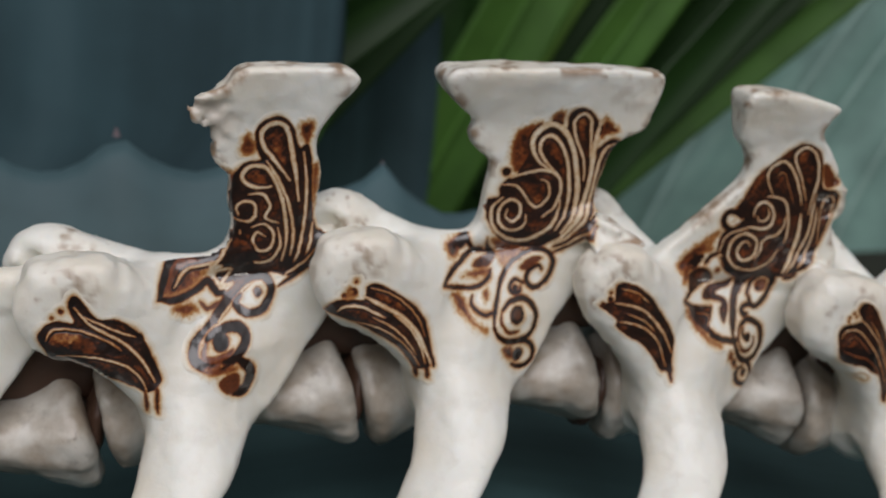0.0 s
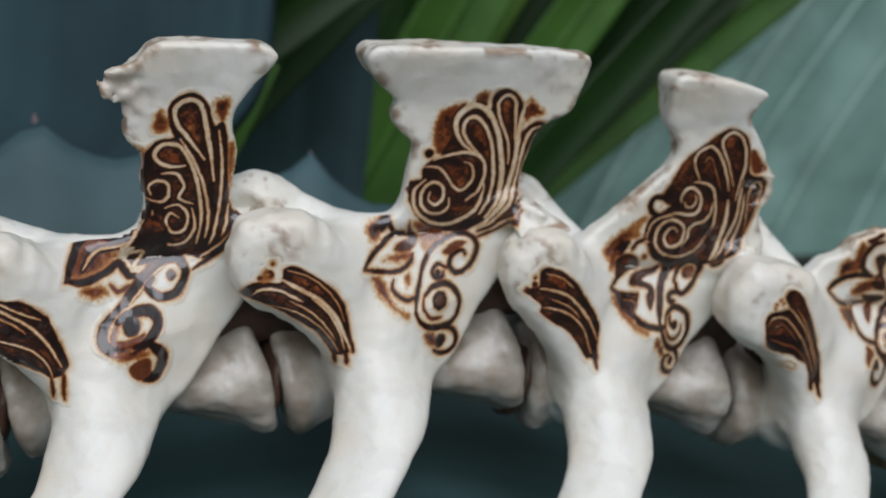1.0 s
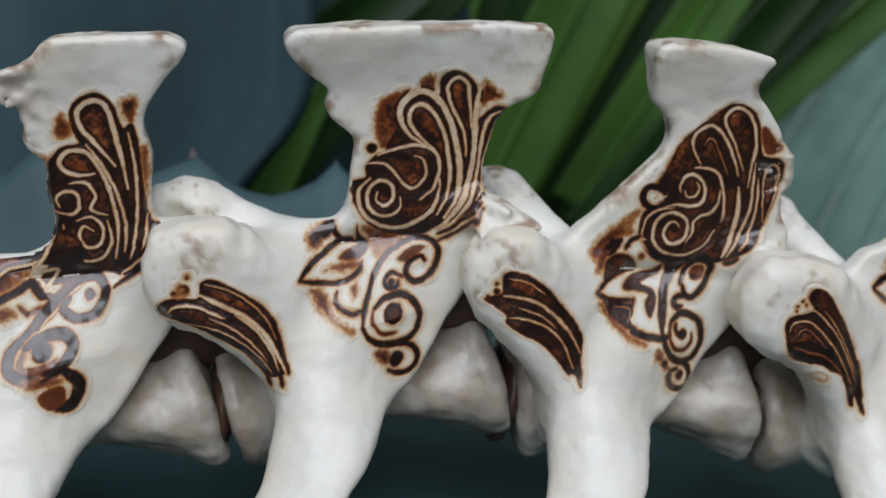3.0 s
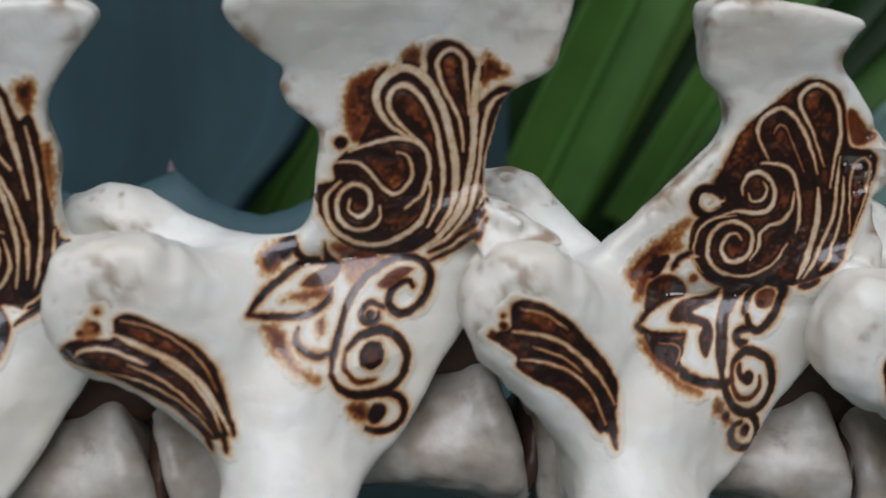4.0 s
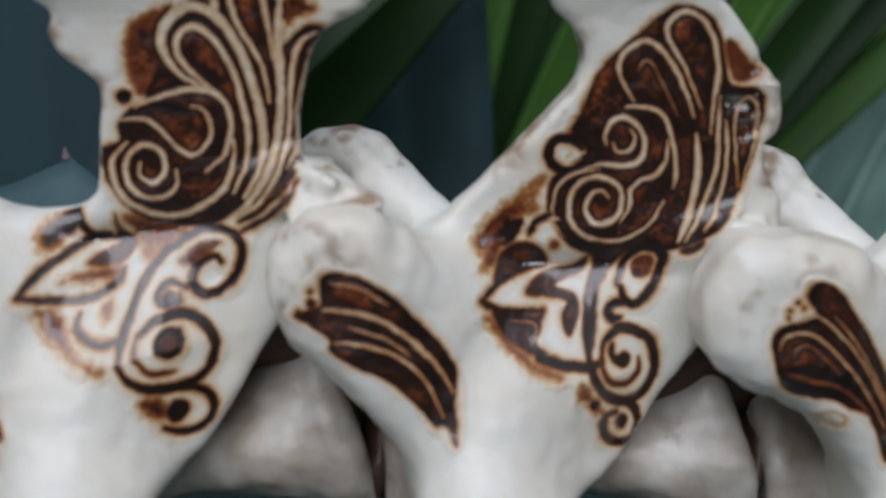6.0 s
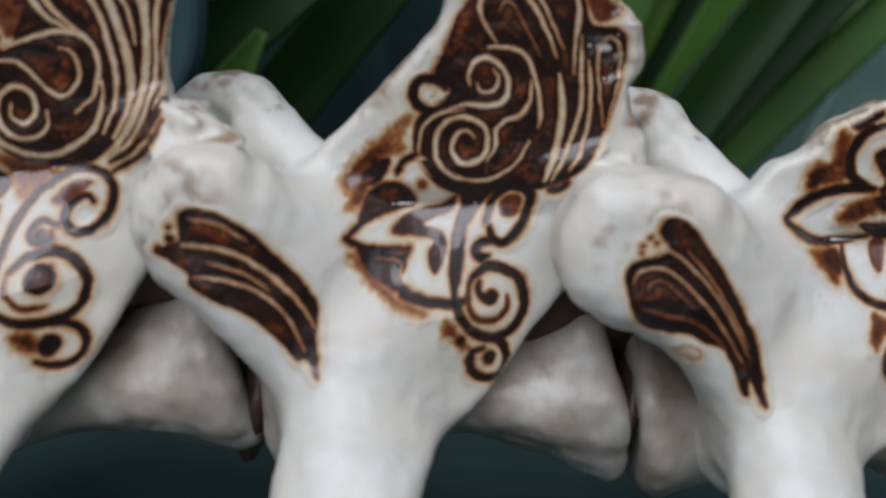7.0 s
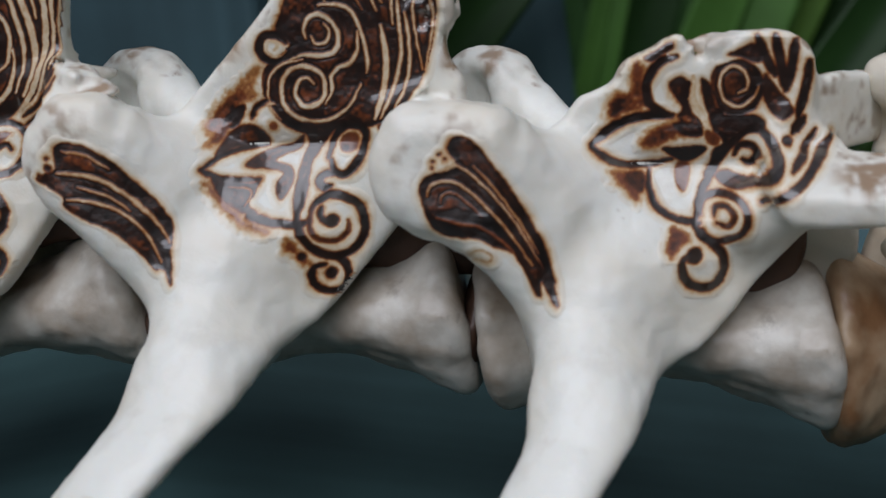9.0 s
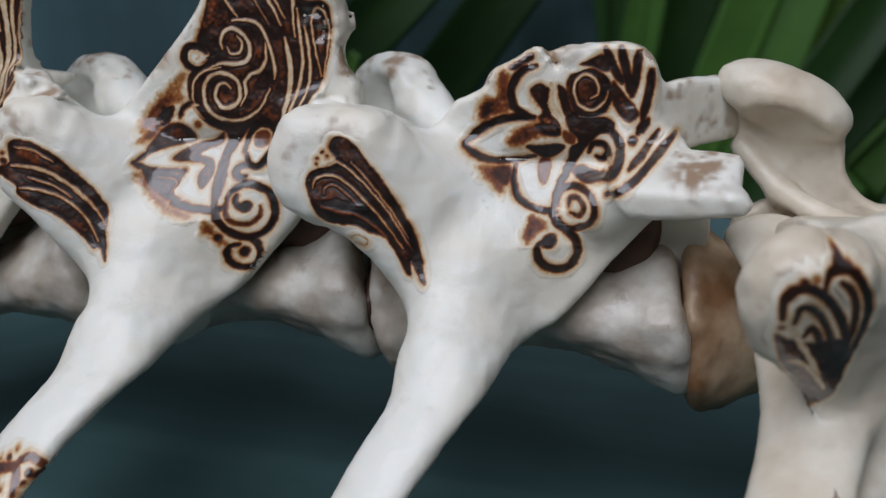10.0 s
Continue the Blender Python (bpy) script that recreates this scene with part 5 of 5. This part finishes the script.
d.line(0.48, 0.15, -29.9, -6.6, -27.3, -9.6, -24.7, -12.7)
d.dot(0.4, 0.8, -30, -1.3)
d.dot(0.46, 0.5, -29, -0.7)
d.dot(0.35, 0.8, -30.9, -6.7)
carve(shapes[5], "feather_carving", "dark burnt feather of curved lines", d)
# Rib curls: glare on the varnish painted in as a shallower burn.
d = Design()
d.line(0.72, 0.6, -26.5, -43.8, -25.9, -42.5, -24.5, -41.9, -22.9, -42.5, -22.6, -43.8, -23.0, -44.4)
d.line(0.73, 0.62, -22.9, -42.8, -22.2, -42.0, -20.8, -41.7, -19.4, -42.4, -19.1, -43.6, -19.4, -44.6)
d.dot(0.60, 0.75, -24.4, -43.6)
d.dot(0.60, 0.85, -20.3, -43.6)
d.dot(0.38, 0.7, -22.6, -41.2)
d.dot(0.19, 0.6, -21.6, -41.0)
d.dot(0.19, 0.6, -23.3, -40.9)
d.dot(0.19, 0.6, -26.9, -42.2)
d.dot(0.19, 0.5, -27.6, -42.7)
d.line(0.57, 0.7, -30.3, -43.4, -28.8, -43.3, -27.5, -43.7)
carve(shapes[2], "curl_carving", "burnt curls, paled for glare", d)
d = Design()
d.line(0.74, 0.66, -18.5, -42.2, -18.1, -41.5, -16.9, -41.0, -15.7, -41.5, -15.0, -42.5, -15.9, -43.2, -16.6, -42.9)
d.dot(0.42, 0.85, -16.5, -42.7)
d.line(0.89, 0.66, -22.0, -44.9, -22.0, -43.1, -20.4, -42.4, -18.5, -42.2, -18.0, -43.4, -17.9, -44.9)
d.fill(0.55, -21.0, -44.9, -20.6, -43.7, -19.3, -44.1, -19.3, -44.9)
d.dot(0.38, 0.75, -19.9, -41.3)
d.dot(0.17, 0.6, -19.0, -40.5)
d.dot(0.25, 0.7, -23.3, -43.2)
d.dot(0.29, 0.7, -17.1, -43.8)
d.dot(0.17, 0.5, -21.3, -41.7)
d.line(0.79, 0.7, -26.2, -44.7, -24.5, -43.9, -22.9, -44.6)
carve(shapes[3], "curl_carving", "burnt curls, paled for glare", d)
# ---- leaves ----
def sheet(name, rows, mat, thick=0.002):
    """A leaf from cross rows of points (metres), smoothed, with thickness and a running UV."""
    cols = [spline(r, 6) for r in rows]
    n = len(cols[0])
    grid = np.array([spline([c[i] for c in cols], 8 if len(rows) < 30 else 1) for i in range(n)])
    a, b = grid.shape[:2]
    verts = grid.reshape(-1, 3)
    quads = [(i * b + j, i * b + j + 1, (i + 1) * b + j + 1, (i + 1) * b + j) for i in range(a - 1) for j in range(b - 1)]
    me = bpy.data.meshes.new(name)
    me.from_pydata(verts.tolist(), [], quads)
    uv = me.uv_layers.new(name="UVMap")
    for poly in me.polygons:
        for li, vi in zip(poly.loop_indices, poly.vertices):
            uv.data[li].uv = (vi // b / (a - 1), vi % b / (b - 1))
    me.polygons.foreach_set("use_smooth", np.ones(len(me.polygons), dtype=bool))
    me.materials.append(mat)
    return me


def at(x, y, z):
    """Metres from millimetres in the spine's frame."""
    return (HOME[0] + x * 0.001, HOME[1] + y * 0.001, HOME[2] + z * 0.001)


def leaf(name, label, rows, mat, thick=0.003):
    ob = new(name, sheet(name, [[at(*p) for p in r] for r in rows], mat))
    mod = ob.modifiers.new("thickness", "SOLIDIFY")
    mod.thickness, mod.offset = thick, -1
    return tagged(ob, label, "leaf", "leaves")


def thorny_edge(x):
    """Height of the thorny leaf's edge: a slow fall with a scallop up to each thorn."""
    d = x / 31.0
    near = abs(d - round(d)) * 31.0
    return -14.0 - 0.31 * max(x + 38, 0) + 11.0 * math.exp(-near / 8.0) - 1.0 - 4.0 * math.exp(-((x + 31) / 18.0) ** 2)


def hollow(x):
    """How far the trough of the leaf sinks along the spine."""
    return -0.30 * x if x > 0 else 0.04 * x


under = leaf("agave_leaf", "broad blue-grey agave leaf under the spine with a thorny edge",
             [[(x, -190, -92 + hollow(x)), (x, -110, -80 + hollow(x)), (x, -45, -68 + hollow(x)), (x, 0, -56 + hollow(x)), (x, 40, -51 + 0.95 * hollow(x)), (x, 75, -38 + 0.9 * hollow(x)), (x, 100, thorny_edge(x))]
              for x in range(-330, 331, 5)], AGAVE_SHADED)
EDGE = ((-70, -140), (-42, -60), (-24, -33), (-6, -10), (-1, 30), (6, 80), (24, 260))
tall = leaf("agave_leaf", "tall blue-grey agave leaf standing behind the spine",
            [[(-380, 215, z), (-180, 165, z), (x - 12, 155, z), (x, 153, z)] for x, z in EDGE], AGAVE)
rim = [[(x - 1.2, 152.6, z), (x, 151.6, z), (x + 1.0, 152.8, z)] for x, z in EDGE]
part("margin", sheet("margin", [[at(*p) for p in r] for r in rim], AGAVE_RIM), None, tall, "thin pale horny margin")
pale = leaf("teal_leaf", "pale teal leaf blade with long folds behind the spine",
            [[(x, 540, z), (x + 110, 548, z + 20), (x + 240, 538, z + 40), (x + 620, 500, z + 90)] for x, z in ((60, -460), (110, -260), (185, -140), (300, 0), (390, 160))], TEAL)
for x in (20, 62, 96, 150, 188, 240, 300, 370):
    line = [[(x + u + d, 534 - 0.03 * x - (1.6 if d == 0 else 0), z) for d in (-2.2, 0, 2.2)] for u, z in ((105, -420), (140, -260), (190, -140), (290, 0))]
    part("fold", sheet("fold", [[at(*p) for p in r] for r in line], TEAL_RIB), None, pale, "pale raised vein")


def strap(base, mid, tip, width, tone):
    """A long shallowly channelled strap leaf."""
    b, m, t = [np.array(v, float) for v in (base, mid, tip)]
    rows, ribs = [], []
    for i in range(9):
        u = i / 8
        c = (1 - u) ** 2 * b + 2 * u * (1 - u) * m + u * u * t
        run = 2 * (1 - u) * (m - b) + 2 * u * (t - m)
        side = np.cross(run, (0, 1, 0))
        side /= np.linalg.norm(side)
        w = width * (1 - 0.85 * u ** 4)
        rows.append([tuple(c - side * w), tuple(c + (0, 0.22 * w, 0)), tuple(c + side * w)])
        ribs.append([tuple(c + (0, 0.22 * w, 0) + side * k * w + (0, -0.1 * w * (k == 0) - 0.03 * w, 0)) for k in (-0.1, 0, 0.1)])
    ob = leaf("strap_leaf", "long green strap leaf behind the spine", rows, tone, 0.002)
    if tone is not STRAP_SHADED:
        part("midrib", sheet("midrib", [[at(*p) for p in r] for r in ribs], tone), None, ob, "paler green midrib")
    return ob


rng = random.Random(5)
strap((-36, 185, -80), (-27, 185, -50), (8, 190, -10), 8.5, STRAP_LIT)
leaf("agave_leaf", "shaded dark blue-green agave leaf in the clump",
     [[(-90, 300, -160), (-20, 306, -160), (50, 300, -160)], [(-80, 300, -40), (-10, 306, -40), (66, 300, -40)], [(-60, 300, 90), (0, 306, 90), (70, 300, 90)]], AGAVE_SHADED)
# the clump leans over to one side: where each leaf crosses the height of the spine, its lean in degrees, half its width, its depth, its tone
for x0, lean, half, deep, tone in ((-22, 58, 10, 205, STRAP_SHADED), (17, 50, 11, 256, STRAP_SHADED), (77, 22, 8, 395, STRAP_LIT), (98, 27, 13, 430, STRAP_SHADED), (134, 33, 21, 400, STRAP_LIT), (161, 36, 12, 425, STRAP_LIME),
                                   (187, 37, 13, 445, STRAP_SHADED), (209, 40, 16, 415, STRAP_LIT), (254, 43, 15, 440, STRAP_SHADED), (166, 47, 9, 262, STRAP_SHADED), (196, 52, 11, 300, STRAP_SHADED), (240, 57, 17, 336, STRAP_LIT)):
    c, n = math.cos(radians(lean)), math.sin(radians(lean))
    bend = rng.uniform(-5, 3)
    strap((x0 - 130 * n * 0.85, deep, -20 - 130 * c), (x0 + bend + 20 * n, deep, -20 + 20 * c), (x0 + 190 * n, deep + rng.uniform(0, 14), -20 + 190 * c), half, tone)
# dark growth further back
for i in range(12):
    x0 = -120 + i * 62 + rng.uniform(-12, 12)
    strap((x0, 640 + rng.uniform(0, 60), -380), (x0 + 20, 660, -60), (x0 + rng.uniform(0, 180), 680, 330 + rng.uniform(0, 80)), rng.uniform(42, 58), STRAP_SHADED)

for x0 in range(-186, 130, 31):
    z0 = thorny_edge(x0)
    bm = bmesh.new()
    bmesh.ops.create_cone(bm, segments=10, radius1=0.0009, radius2=0.0002, depth=0.002, cap_ends=True)
    me = bpy.data.meshes.new("thorn")
    bm.to_mesh(me)
    bm.free()
    me.uv_layers.new(name="UVMap")
    ob = part("thorn", me, THORN, under, "short brown thorn")
    ob.matrix_local = Matrix.Translation(at(x0, 100.5, z0 - 0.6))

soil_me = bpy.data.meshes.new("ground")
soil_me.from_pydata([(-30, -30, -0.12), (30, -30, -0.12), (30, 30, -0.12), (-30, 30, -0.12)], [], [(0, 1, 2, 3)])
soil_me.uv_layers.new(name="UVMap")
ground = tagged(new("ground", soil_me), "dark shaded garden soil below the leaves", "ground", kind="structure")
soil_me.materials.append(SOIL)

# unseen ring added all round to block low sky light and darken reflections
wall_me = bpy.data.meshes.new("wall_light_block")
ring = [(1.1 * math.cos(k * math.pi / 8), 0.2 + 1.1 * math.sin(k * math.pi / 8)) for k in range(16)]
wall_me.from_pydata([(x * f, y * f, z) for f in (1.0, 1.05) for z in (-0.12, 0.50) for x, y in ring], [],
                    [(o + k, o + (k + 1) % 16, o + 16 + (k + 1) % 16, o + 16 + k) for o in (0, 32) for k in range(16)] + [(16 + k, 16 + (k + 1) % 16, 48 + (k + 1) % 16, 48 + k) for k in range(16)])
wall_me.uv_layers.new(name="UVMap")
wall_me.materials.append(RING_DARK)
tagged(new("wall_light_block", wall_me), "added unseen dark green ring that blocks low sky light", "hedge", kind="structure")
